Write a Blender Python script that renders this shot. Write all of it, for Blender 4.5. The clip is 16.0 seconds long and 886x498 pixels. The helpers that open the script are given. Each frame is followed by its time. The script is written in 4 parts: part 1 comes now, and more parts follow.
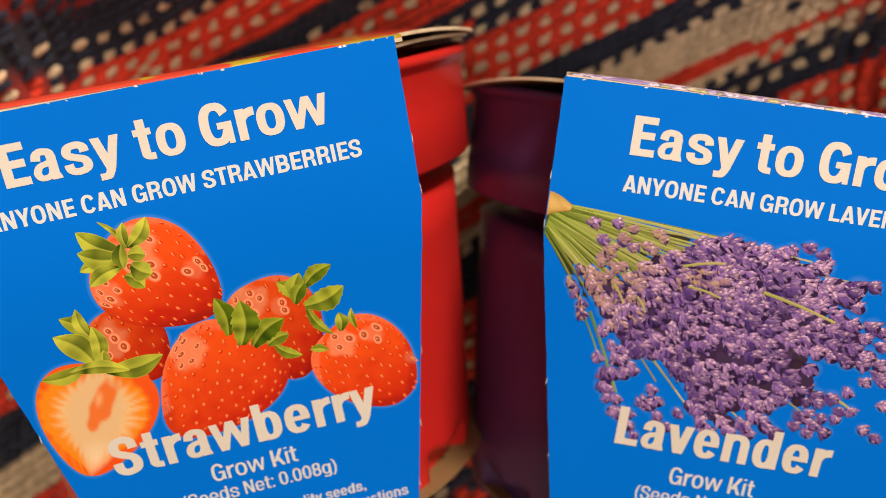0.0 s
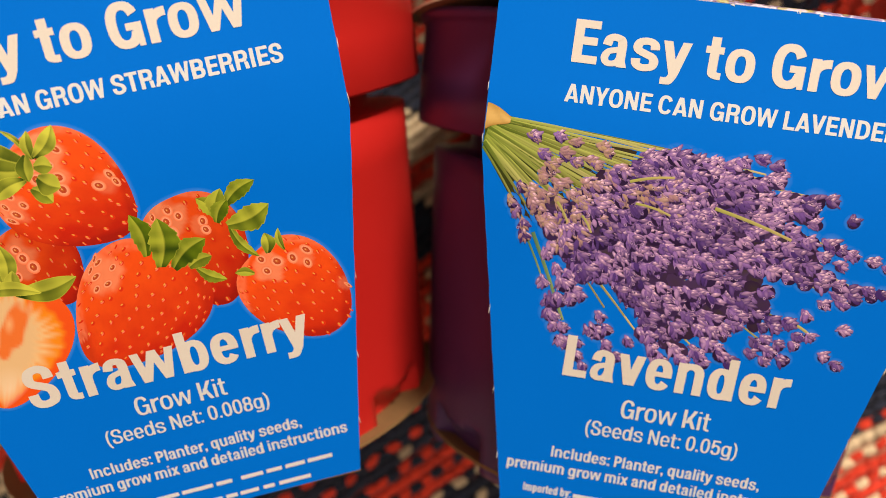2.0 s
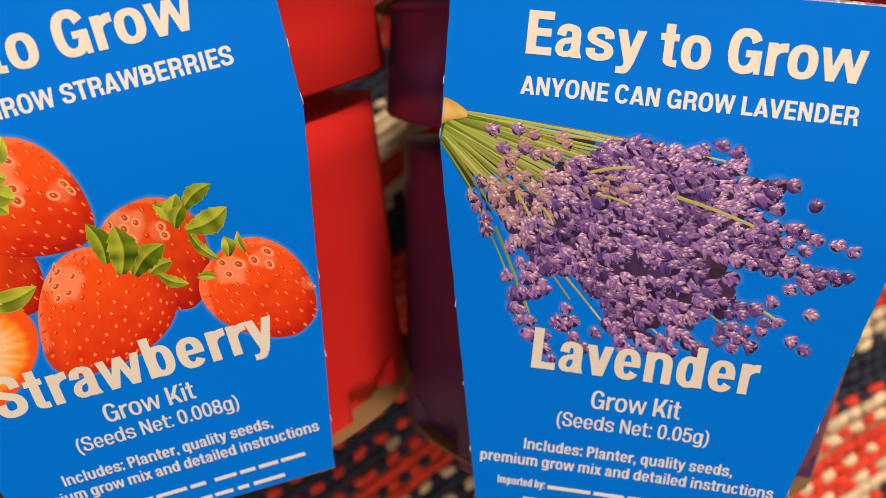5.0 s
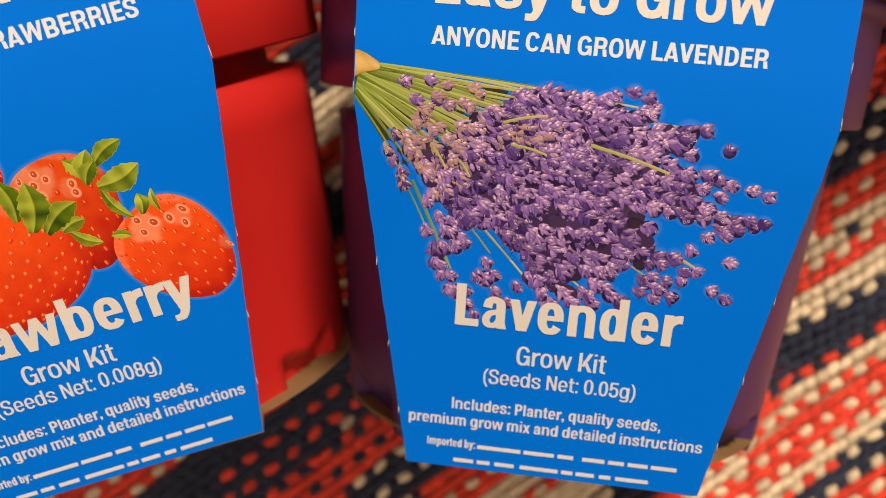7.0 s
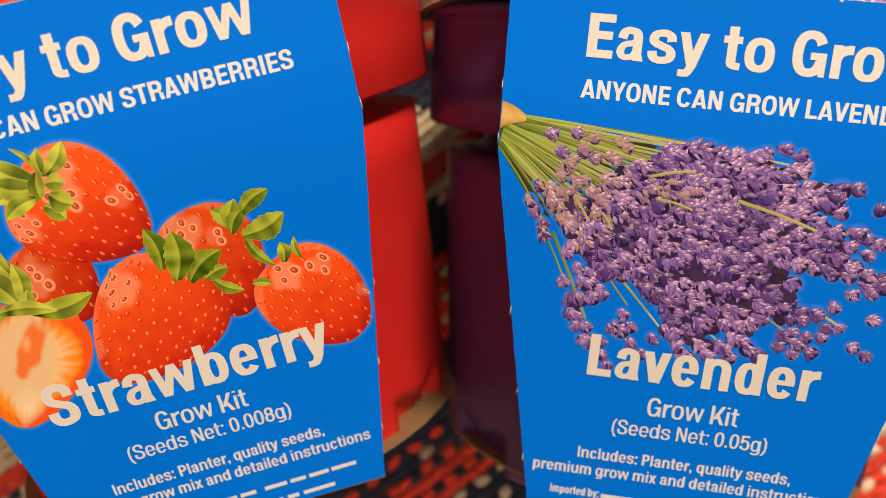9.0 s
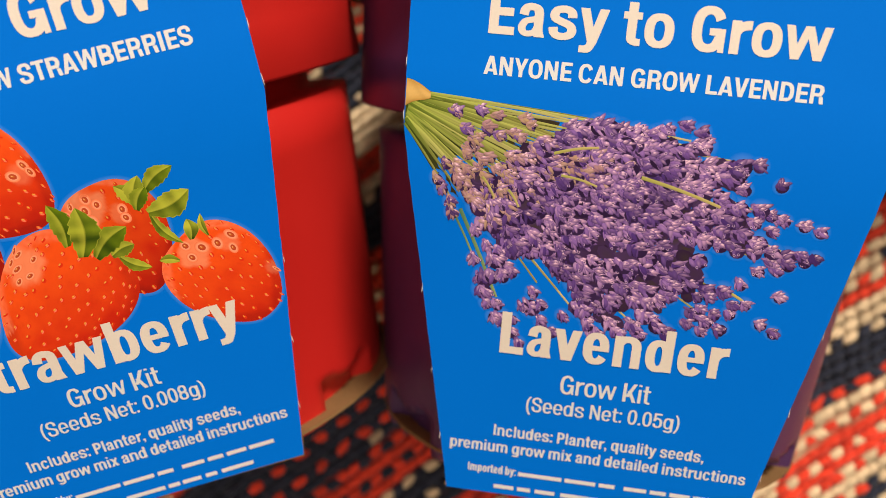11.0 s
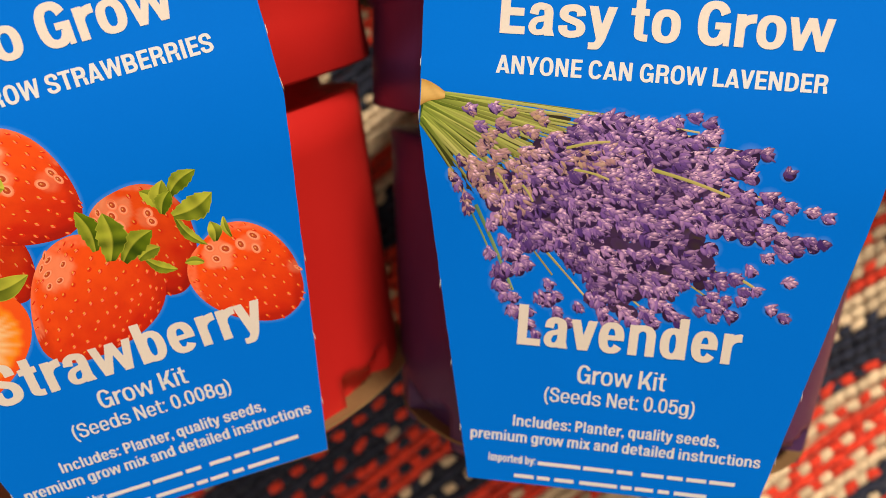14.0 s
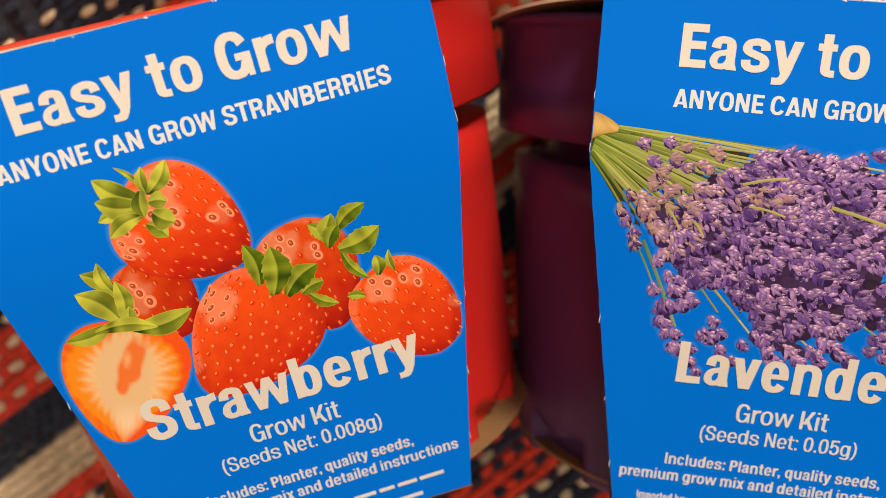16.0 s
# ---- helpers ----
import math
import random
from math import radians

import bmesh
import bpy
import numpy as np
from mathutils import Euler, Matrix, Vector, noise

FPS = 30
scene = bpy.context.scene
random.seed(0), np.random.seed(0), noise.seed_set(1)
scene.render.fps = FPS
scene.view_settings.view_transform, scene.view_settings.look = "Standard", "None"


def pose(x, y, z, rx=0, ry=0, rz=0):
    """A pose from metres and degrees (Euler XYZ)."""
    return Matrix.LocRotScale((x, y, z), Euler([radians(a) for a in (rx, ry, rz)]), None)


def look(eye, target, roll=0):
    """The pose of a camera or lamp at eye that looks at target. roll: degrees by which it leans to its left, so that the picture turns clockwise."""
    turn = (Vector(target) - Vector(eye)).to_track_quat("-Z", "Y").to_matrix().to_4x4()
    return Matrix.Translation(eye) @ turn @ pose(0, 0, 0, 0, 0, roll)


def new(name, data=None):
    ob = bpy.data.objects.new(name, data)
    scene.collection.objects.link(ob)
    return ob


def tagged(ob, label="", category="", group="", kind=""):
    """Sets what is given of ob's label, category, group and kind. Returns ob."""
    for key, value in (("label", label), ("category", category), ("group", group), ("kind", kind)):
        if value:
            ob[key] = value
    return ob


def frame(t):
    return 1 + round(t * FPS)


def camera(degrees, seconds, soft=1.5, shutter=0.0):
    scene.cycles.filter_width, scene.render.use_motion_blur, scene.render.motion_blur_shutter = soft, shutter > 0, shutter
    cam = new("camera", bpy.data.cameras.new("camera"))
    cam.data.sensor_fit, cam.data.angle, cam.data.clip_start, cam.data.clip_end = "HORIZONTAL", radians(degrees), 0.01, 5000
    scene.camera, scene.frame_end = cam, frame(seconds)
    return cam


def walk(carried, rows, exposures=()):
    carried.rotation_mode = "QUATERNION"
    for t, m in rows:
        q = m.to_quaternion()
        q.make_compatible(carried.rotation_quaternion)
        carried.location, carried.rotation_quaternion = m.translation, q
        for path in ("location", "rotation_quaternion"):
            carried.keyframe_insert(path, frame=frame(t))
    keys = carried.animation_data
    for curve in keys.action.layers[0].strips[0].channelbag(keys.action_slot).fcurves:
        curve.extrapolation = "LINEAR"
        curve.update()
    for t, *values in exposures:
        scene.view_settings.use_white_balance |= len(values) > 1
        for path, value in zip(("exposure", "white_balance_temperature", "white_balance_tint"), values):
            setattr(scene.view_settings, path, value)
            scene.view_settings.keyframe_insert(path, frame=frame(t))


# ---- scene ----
cam = camera(50.0, 16.0, soft=0.5)
cam.data.dof.use_dof = True
cam.data.dof.focus_distance = 0.140
cam.data.dof.aperture_fstop = 16.0
ROWS = [
    (0.0, 0.00231, -0.00004, 0.24730, -4.970, 0.475, 0.334),
    (0.5, 0.00261, -0.00674, 0.24382, -5.336, 0.499, 0.343),
    (1.0, 0.00630, -0.01105, 0.24162, -5.225, 0.170, 0.301),
    (1.5, 0.01328, -0.01071, 0.24022, -5.328, 0.455, 0.116),
    (2.0, 0.01299, -0.01264, 0.23954, -5.253, 0.655, 0.009),
    (2.5, 0.01482, -0.01120, 0.24068, -5.747, 0.352, -0.174),
    (3.0, 0.01735, -0.01091, 0.23855, -5.670, 0.251, -0.514),
    (3.2, 0.01849, -0.00996, 0.23789, -5.805, 0.355, -0.609),
    (5.3, 0.02031, -0.01058, 0.23873, -6.435, 0.819, -2.015),
    (5.5, 0.02171, -0.01101, 0.23887, -6.419, 0.583, -2.022),
    (6.0, 0.02874, -0.01671, 0.23851, -6.281, 0.564, -2.189),
    (6.5, 0.03254, -0.01897, 0.23965, -6.069, 0.504, -2.502),
    (7.0, 0.03148, -0.01913, 0.23822, -5.990, 0.547, -2.868),
    (7.5, 0.02908, -0.01298, 0.23775, -6.075, 0.500, -3.112),
    (8.0, 0.01796, -0.01117, 0.23769, -5.912, 1.598, -3.162),
    (8.2, 0.01095, -0.00977, 0.23712, -5.797, 1.309, -2.913),
    (10.3, 0.02046, -0.01366, 0.23831, -5.985, 0.883, -1.745),
    (10.5, 0.02555, -0.01289, 0.23891, -6.020, 0.989, -1.847),
    (11.0, 0.02591, -0.01425, 0.23752, -6.097, 1.205, -2.106),
    (11.5, 0.02575, -0.01047, 0.23713, -6.086, 1.203, -2.178),
    (12.0, 0.02807, -0.00881, 0.23598, -6.239, 1.175, -2.243),
    (12.5, 0.03913, -0.01094, 0.23498, -6.230, 1.310, -2.471),
    (13.0, 0.04432, -0.01347, 0.23545, -6.179, 1.484, -2.930),
    (13.5, 0.03572, -0.01273, 0.24106, -6.065, 1.400, -3.415),
    (14.0, 0.02360, -0.01486, 0.24146, -5.956, 1.177, -3.576),
    (14.5, 0.01177, -0.00797, 0.24762, -5.991, 1.700, -3.559),
    (15.0, 0.00441, -0.00732, 0.23975, -6.029, 1.562, -3.335),
    (15.5, -0.00178, -0.00750, 0.23852, -5.946, 1.580, -3.172),
    (16.0, -0.00084, -0.00847, 0.23820, -5.942, 1.497, -2.923),
]
walk(cam, [(t, pose(x, y, z, rx, ry, rz)) for t, x, y, z, rx, ry, rz in ROWS])

# ---------------------------------------------------------------- light
world = bpy.data.worlds.new("room_air")
world.use_nodes = True
world.node_tree.nodes["Background"].inputs[0].default_value = (1.0, 0.93, 0.85, 1)
world.node_tree.nodes["Background"].inputs[1].default_value = 0.15
scene.world = world


def area_lamp(name, eye, target, size, watts, colour):
    data = bpy.data.lights.new(name, "AREA")
    data.shape, data.size, data.energy, data.color = "DISK", size, watts, colour
    ob = new(name, data)
    ob.matrix_world = look(eye, target)
    return ob


area_lamp("ceiling_lamp_light", (0.52, 1.39, 1.42), (0.02, -0.03, 0.0), 0.36, 52.5, (1.0, 0.90, 0.78))
# Added overhead fill with no known source; lifts the dark flanks of the pots.
area_lamp("overhead_fill_light", (0.2, -0.1, 2.36), (0.2, -0.1, 0.0), 1.3, 18.0, (1.0, 0.94, 0.86))


# ---------------------------------------------------------------- materials
def material(name, colour, rough=0.5, metal=0.0, coat=0.0):
    m = bpy.data.materials.new(name)
    m.use_nodes = True
    b = m.node_tree.nodes["Principled BSDF"]
    b.inputs["Base Color"].default_value = (*colour, 1)
    b.inputs["Roughness"].default_value = rough
    b.inputs["Metallic"].default_value = metal
    b.inputs["Coat Weight"].default_value = coat
    return m


def mottled(name, dark, light, rough, scale, fine, bump=0.0, rough_var=0.1, detail=6):
    """Two-scale mottling between two near colours, with a fine relief."""
    m = material(name, light, rough)
    n, l = m.node_tree.nodes, m.node_tree.links
    b = n["Principled BSDF"]
    co = n.new("ShaderNodeTexCoord")
    big, small = n.new("ShaderNodeTexNoise"), n.new("ShaderNodeTexNoise")
    for node, s in ((big, scale), (small, fine)):
        node.inputs["Scale"].default_value = s
        node.inputs["Detail"].default_value = detail
        l.new(co.outputs["Object"], node.inputs["Vector"])
    add = n.new("ShaderNodeMath")
    add.operation = "MULTIPLY_ADD"
    add.inputs[1].default_value, add.inputs[2].default_value = 0.35, 0.0
    l.new(small.outputs["Fac"], add.inputs[0])
    total = n.new("ShaderNodeMath")
    total.operation = "MULTIPLY_ADD"
    total.inputs[1].default_value = 0.65
    l.new(big.outputs["Fac"], total.inputs[0])
    l.new(add.outputs[0], total.inputs[2])
    ramp = n.new("ShaderNodeValToRGB")
    ramp.color_ramp.elements[0].position, ramp.color_ramp.elements[1].position = 0.3, 0.7
    ramp.color_ramp.elements[0].color, ramp.color_ramp.elements[1].color = (*dark, 1), (*light, 1)
    l.new(total.outputs[0], ramp.inputs[0])
    l.new(ramp.outputs[0], b.inputs["Base Color"])
    rr = n.new("ShaderNodeMapRange")
    rr.inputs[3].default_value, rr.inputs[4].default_value = rough - rough_var, rough + rough_var
    l.new(big.outputs["Fac"], rr.inputs[0])
    l.new(rr.outputs[0], b.inputs["Roughness"])
    if bump:
        bp = n.new("ShaderNodeBump")
        bp.inputs["Strength"].default_value = bump
        bp.inputs["Distance"].default_value = 0.0004
        l.new(small.outputs["Fac"], bp.inputs["Height"])
        l.new(bp.outputs[0], b.inputs["Normal"])
    return m


def inked(name, rough=0.42):
    """Printer's ink: each piece carries its own ink colour."""
    m = material(name, (1, 1, 1), rough)
    n, l = m.node_tree.nodes, m.node_tree.links
    at = n.new("ShaderNodeAttribute")
    at.attribute_name = "ink"
    l.new(at.outputs["Color"], n["Principled BSDF"].inputs["Base Color"])
    n["Principled BSDF"].inputs["Specular IOR Level"].default_value = 0.05
    return m


BLUE = mottled("blue_coated_card", (0.0, 0.146, 0.625), (0.0, 0.158, 0.665), 0.48, 25, 2500, 0.015, 0.05)
BLUE.node_tree.nodes["Principled BSDF"].inputs["Specular IOR Level"].default_value = 0.03
PALE_INK = mottled("white_ink", (0.63, 0.615, 0.59), (0.70, 0.685, 0.66), 0.45, 60, 3000)
WHITE_INK = mottled("cream_white_ink", (0.66, 0.575, 0.475), (0.73, 0.645, 0.545), 0.45, 60, 3000)
CARD_EDGE = mottled("torn_white_card_edge", (0.55, 0.50, 0.44), (0.85, 0.82, 0.78), 0.8, 300, 4000, 0.3)
CUT_EDGE = mottled("tan_cut_card_edge", (0.50, 0.35, 0.19), (0.78, 0.62, 0.42), 0.8, 300, 4000, 0.3)
KRAFT = mottled("brown_kraft_card", (0.18, 0.092, 0.030), (0.27, 0.145, 0.052), 0.75, 60, 1800, 0.25)
RED_PLASTIC = mottled("red_plastic", (0.53, 0.015, 0.011), (0.61, 0.020, 0.015), 0.38, 30, 3500, 0.06)
PURPLE_PLASTIC = mottled("dark_purple_plastic", (0.058, 0.020, 0.074), (0.078, 0.028, 0.100), 0.36, 30, 3500, 0.06)
PRINT = inked("printed_picture_ink")
WALL_PAINT = mottled("beige_wall_paint", (0.55, 0.48, 0.40), (0.62, 0.55, 0.46), 0.85, 2, 90, 0.1)
CEILING_PAINT = mottled("white_ceiling_paint", (0.74, 0.72, 0.68), (0.8, 0.78, 0.74), 0.9, 2, 120, 0.1)
FLOOR_WOOD = mottled("brown_floor_boards", (0.16, 0.09, 0.045), (0.26, 0.15, 0.08), 0.5, 3, 60, 0.1)


def yarn_material():
    m = inked("dyed_wool_yarn", 0.9)
    n, l = m.node_tree.nodes, m.node_tree.links
    b = n["Principled BSDF"]
    b.inputs["Sheen Weight"].default_value = 0.25
    co, no = n.new("ShaderNodeTexCoord"), n.new("ShaderNodeTexNoise")
    no.inputs["Scale"].default_value, no.inputs["Detail"].default_value = 1600, 5
    l.new(co.outputs["Object"], no.inputs["Vector"])
    hue = n.new("ShaderNodeHueSaturation")
    mr = n.new("ShaderNodeMapRange")
    mr.inputs[1].default_value, mr.inputs[2].default_value = 0.3, 0.7
    mr.inputs[3].default_value, mr.inputs[4].default_value = 0.6, 1.3
    l.new(no.outputs["Fac"], mr.inputs[0])
    l.new(mr.outputs[0], hue.inputs["Value"])
    l.new(n["Attribute"].outputs["Color"], hue.inputs["Color"])
    l.new(hue.outputs[0], b.inputs["Base Color"])
    bp = n.new("ShaderNodeBump")
    bp.inputs["Strength"].default_value, bp.inputs["Distance"].default_value = 0.7, 0.0006
    l.new(no.outputs["Fac"], bp.inputs["Height"])
    l.new(bp.outputs[0], b.inputs["Normal"])
    return m


YARN = yarn_material()


def banded(name, stops, scale):
    """Printed card whose colours change along its edge."""
    m = material(name, (1, 1, 1), 0.4)
    n, l = m.node_tree.nodes, m.node_tree.links
    co, no, ramp = n.new("ShaderNodeTexCoord"), n.new("ShaderNodeTexNoise"), n.new("ShaderNodeValToRGB")
    no.inputs["Scale"].default_value, no.inputs["Detail"].default_value = scale, 3
    l.new(co.outputs["Object"], no.inputs["Vector"])
    l.new(no.outputs["Fac"], ramp.inputs[0])
    while len(ramp.color_ramp.elements) < len(stops):
        ramp.color_ramp.elements.new(0.5)
    for e, (at, colour) in zip(ramp.color_ramp.elements, stops):
        e.position, e.color = at, (*colour, 1)
    l.new(ramp.outputs[0], n["Principled BSDF"].inputs["Base Color"])
    return m


# ---------------------------------------------------------------- helpers
def part(name, bm, mats, parent, label="", smooth=False, kind=""):
    me = bpy.data.meshes.new(name)
    bm.to_mesh(me)
    bm.free()
    for m in mats if isinstance(mats, (list, tuple)) else [mats]:
        me.materials.append(m)
    if smooth:
        me.polygons.foreach_set("use_smooth", [True] * len(me.polygons))
    ob = new(name, me)
    ob.parent = parent
    if label or kind:
        tagged(ob, label, kind=kind)
    return ob


def box(bm, x0, x1, y0, y1, z0, z1):
    m = Matrix.LocRotScale(((x0 + x1) / 2, (y0 + y1) / 2, (z0 + z1) / 2), None, (x1 - x0, y1 - y0, z1 - z0))
    bmesh.ops.create_cube(bm, size=1, matrix=m)


MM = 0.001


# ---------------------------------------------------------------- room shell
def slab(name, dims, mat, label, category):
    bm = bmesh.new()
    box(bm, *dims)
    ob = part(name, bm, mat, None)
    return tagged(ob, label, category, kind="structure")


slab("floor", (-2.2, 2.2, -2.2, 2.2, -0.21, -0.11), FLOOR_WOOD, "brown wooden floor under the blanket", "floor")
slab("ceiling", (-2.2, 2.2, -2.2, 2.2, 2.4, 2.5), CEILING_PAINT, "plain white painted ceiling of the room", "ceiling")
slab("wall_north", (-2.2, 2.2, 2.1, 2.2, -0.11, 2.4), WALL_PAINT, "plain beige painted wall of the room", "wall")
slab("wall_south", (-2.2, 2.2, -2.2, -2.1, -0.11, 2.4), WALL_PAINT, "plain beige painted wall of the room", "wall")
slab("wall_east", (2.1, 2.2, -2.1, 2.1, -0.11, 2.4), WALL_PAINT, "plain beige painted wall of the room", "wall")
slab("wall_west", (-2.2, -2.1, -2.1, 2.1, -0.11, 2.4), WALL_PAINT, "plain beige painted wall of the room", "wall")


# ---------------------------------------------------------------- the two grow kits
# Every kit is built in its sleeve's own frame: x across the front, y up the front, z out of it.
W_TOP, W_FOLD, W_BOT, H_UP, H_DOWN, BEND = 35.3, 34.95, 24.5, 25.0, 62.5, radians(9.3)
AXIS_TILT, AXIS_DEPTH = radians(-11.46), 60.9
TOP_R, BOT_R = 57.6, 44.3


def on_front(x, y, lift=0.0):
    """A place on the sleeve's front, in mm up and across; the part above the fold leans back."""
    lift = lift * 0.1 + (0.008 if lift > 0 else 0.0)
    soft = 9.0
    if y <= -soft:
        return Vector((x, y, lift)) * MM
    if y >= soft:
        return Vector((x, y * math.cos(BEND) + lift * math.sin(BEND), -y * math.sin(BEND) + lift * math.cos(BEND))) * MM
    a = BEND * (y + soft) / (2 * soft)
    drop = BEND * (y + soft) ** 2 / (4 * soft)
    return Vector((x, y + lift * math.sin(a), -drop + lift * math.cos(a))) * MM


def axis_frame(dx, lean):
    a = AXIS_TILT
    ax = Vector((math.sin(lean), math.cos(lean) * math.cos(a), math.cos(lean) * math.sin(a)))
    fr = Vector((0, -math.sin(a), math.cos(a)))
    side = ax.cross(fr).normalized()
    fr = side.cross(ax).normalized()
    m = Matrix((side, fr, ax)).transposed().to_4x4()
    return Matrix.Translation(Vector((dx, 0, -AXIS_DEPTH)) * MM) @ m


def revolve(bm, profile, m, seg=128, shape=None):
    """A turned shell about the pot's axis. profile: radius, height in mm; shape may shift a point by its angle (0: front)."""
    rings = []
    for r, h in profile:
        ring = []
        for i in range(seg):
            th = 2 * math.pi * i / seg
            rr, hh = shape(r, h, th) if shape else (r, h)
            ring.append(bm.verts.new(m @ (Vector((rr * math.sin(th), rr * math.cos(th), hh)) * MM)))
        rings.append(ring)
    for a, b in zip(rings, rings[1:]):
        for i in range(seg):
            j = (i + 1) % seg
            bm.faces.new((a[i], a[j], b[j], b[i]))
    return rings


def sleeve_front(kit):
    """The flat blue card: tapered below the fold, with thickness and worn edges."""
    bm = bmesh.new()
    levels = [(-H_DOWN, W_BOT)]
    for k in range(1, 41):
        f = k / 40
        levels.append((-H_DOWN * (1 - f), W_BOT + (W_FOLD - W_BOT) * f))
    for k in range(1, 21):
        f = k / 20
        levels.append((H_UP * f, W_FOLD + (W_TOP - W_FOLD) * f))
    cols = 12
    front, back = [], []
    for y, w in levels:
        wear = 0.10 * noise.noise((y * 0.35, w, 3.0))
        front.append([bm.verts.new(on_front((w + wear) * (2 * c / cols - 1), y, 0.0)) for c in range(cols + 1)])
        back.append([bm.verts.new(on_front((w + wear) * (2 * c / cols - 1), y, -1.7)) for c in range(cols + 1)])
    for i in range(len(levels) - 1):
        for c in range(cols):
            bm.faces.new((front[i][c], front[i][c + 1], front[i + 1][c + 1], front[i + 1][c])).material_index = 0
            bm.faces.new((back[i][c + 1], back[i][c], back[i + 1][c], back[i + 1][c + 1])).material_index = 2
        for c, q in ((0, 1), (cols, -1)):
            vs = (front[i][c], front[i + 1][c], back[i + 1][c], back[i][c])
            bm.faces.new(vs if q > 0 else vs[::-1]).material_index = 1
    for i, q in ((0, 1), (len(levels) - 1, -1)):
        for c in range(cols):
            vs = (front[i][c + 1], front[i][c], back[i][c], back[i][c + 1])
            bm.faces.new(vs if q > 0 else vs[::-1]).material_index = 1
    for e in bm.edges:
        if len(e.link_faces) == 2 and e.link_faces[0].material_index != e.link_faces[1].material_index:
            e.smooth = False
    return part("sleeve_front", bm, [BLUE, CARD_EDGE, KRAFT], kit, "bright blue printed card front with white edges", True)


def edge_nubs(sleeve):
    """Little torn card bridges left along the cut edges."""
    rnd = random.Random(4)
    for side in (-1, 1):
        for y in (9.5, 1.5, -26.0, -40.0, -52.5):
            w = W_FOLD + (W_TOP - W_FOLD) * y / H_UP if y > 0 else W_FOLD - (W_FOLD - W_BOT) * (-y / H_DOWN)
            bm = bmesh.new()
            size = rnd.uniform(0.12, 0.2)
            bmesh.ops.create_icosphere(bm, subdivisions=1, radius=size * MM)
            for v in bm.verts:
                v.co = Vector((v.co.x * 0.55, v.co.y * 1.1, v.co.z * 0.5)) + on_front(side * (w + 0.1), y + rnd.uniform(-1, 1), -0.2)
            part("torn_nub", bm, CARD_EDGE, sleeve)
    for k in range(13):
        x = W_TOP * (rnd.uniform(-0.97, 0.97) if k > 3 else 0.97 - 0.06 * k)
        bm = bmesh.new()
        bmesh.ops.create_icosphere(bm, subdivisions=1, radius=0.10 * MM)
        long = rnd.uniform(1.0, 4.0)
        for v in bm.verts:
            v.co = Vector((v.co.x * long, v.co.y * rnd.uniform(0.5, 1.0), v.co.z * 0.6)) + on_front(x, H_UP - rnd.uniform(-0.05, 0.3), -0.1)
        part("worn_fleck", bm, CARD_EDGE, sleeve)


def card_disc(kit, name, m, radius, h, half, front_y, label, printed, thick=0.6, rise=0.0, droop=0.0, tilt=0.0):
    """A round card end that folds off the straight edge of the front."""
    bm = bmesh.new()
    corner = math.asin(half / radius)
    front = m.inverted() @ on_front(0, front_y, -1.4) / MM
    pts = [(-half, front.y), (half, front.y)]
    n = 160
    rnd = random.Random(len(name))
    for k in range(n + 1):
        th = corner + (2 * math.pi - 2 * corner) * k / n
        r = radius + rnd.uniform(-0.07, 0.07)
        pts.append((r * math.sin(th), r * math.cos(th)))
    rings = []
    for dz in (0.0, thick):
        ring = []
        for x, y in pts:
            back = max(0.0, (front.y - y) / (2 * radius))
            fall = rise * (1 - math.exp(-back * 2 * radius / 14.0)) - droop * (max(0.0, abs(x) - 36) / 20) ** 2 * (1 - math.exp(-back * 2 * radius / 8.0))
            fall += tilt * x * (1 - math.exp(-back * 2 * radius / 14.0))
            ring.append(bm.verts.new(m @ (Vector((x, y, h + dz + fall)) * MM)))
        rings.append(ring)
    mid = [bm.verts.new(m @ (Vector((0, 0, h + dz + rise)) * MM)) for dz in (0.0, thick)]
    k = len(pts)
    for i in range(k):
        j = (i + 1) % k
        bm.faces.new((rings[0][i], rings[0][j], rings[1][j], rings[1][i])).material_index = 1
        bm.faces.new((rings[1][i], rings[1][j], mid[1])).material_index = 2 if printed else 0
        bm.faces.new((rings[0][j], rings[0][i], mid[0])).material_index = 0
    bmesh.ops.recalc_face_normals(bm, faces=bm.faces)
    return part(name, bm, [KRAFT, CUT_EDGE if printed else KRAFT, printed or KRAFT], kit, label)


def lid_crease(kit, m, h, printed):
    """The lid's printed card bulging up a little just behind the fold."""
    bm = bmesh.new()
    fy = (m.inverted() @ on_front(0, H_UP, -1.4) / MM).y
    prof = [(0.0, 0.0), (0.35, 0.36), (1.2, 0.62), (3.0, 0.82), (6.0, 0.8), (10.0, 0.55), (15.0, 0.15), (15.0, -0.25), (10.0, 0.2), (3.0, 0.5), (0.6, 0.05)]
    n = 24
    rings = []
    for k in range(n + 1):
        x = W_TOP * (2 * k / n - 1)
        end = 1 - 0.35 * abs(2 * k / n - 1) ** 6
        rings.append([bm.verts.new(m @ (Vector((x, fy - b, h + z * end * (1 + 0.12 * noise.noise((x * 0.12, 1.0, 2.0))))) * MM)) for b, z in prof])
    for a, b in zip(rings, rings[1:]):
        for i in range(len(prof)):
            j = (i + 1) % len(prof)
            bm.faces.new((a[i], b[i], b[j], a[j]))
    bm.faces.new(rings[0])
    bm.faces.new(rings[-1][::-1])
    bmesh.ops.recalc_face_normals(bm, faces=bm.faces)
    part("lid_fold", bm, printed, kit, "printed card fold along the front of the lid", True)


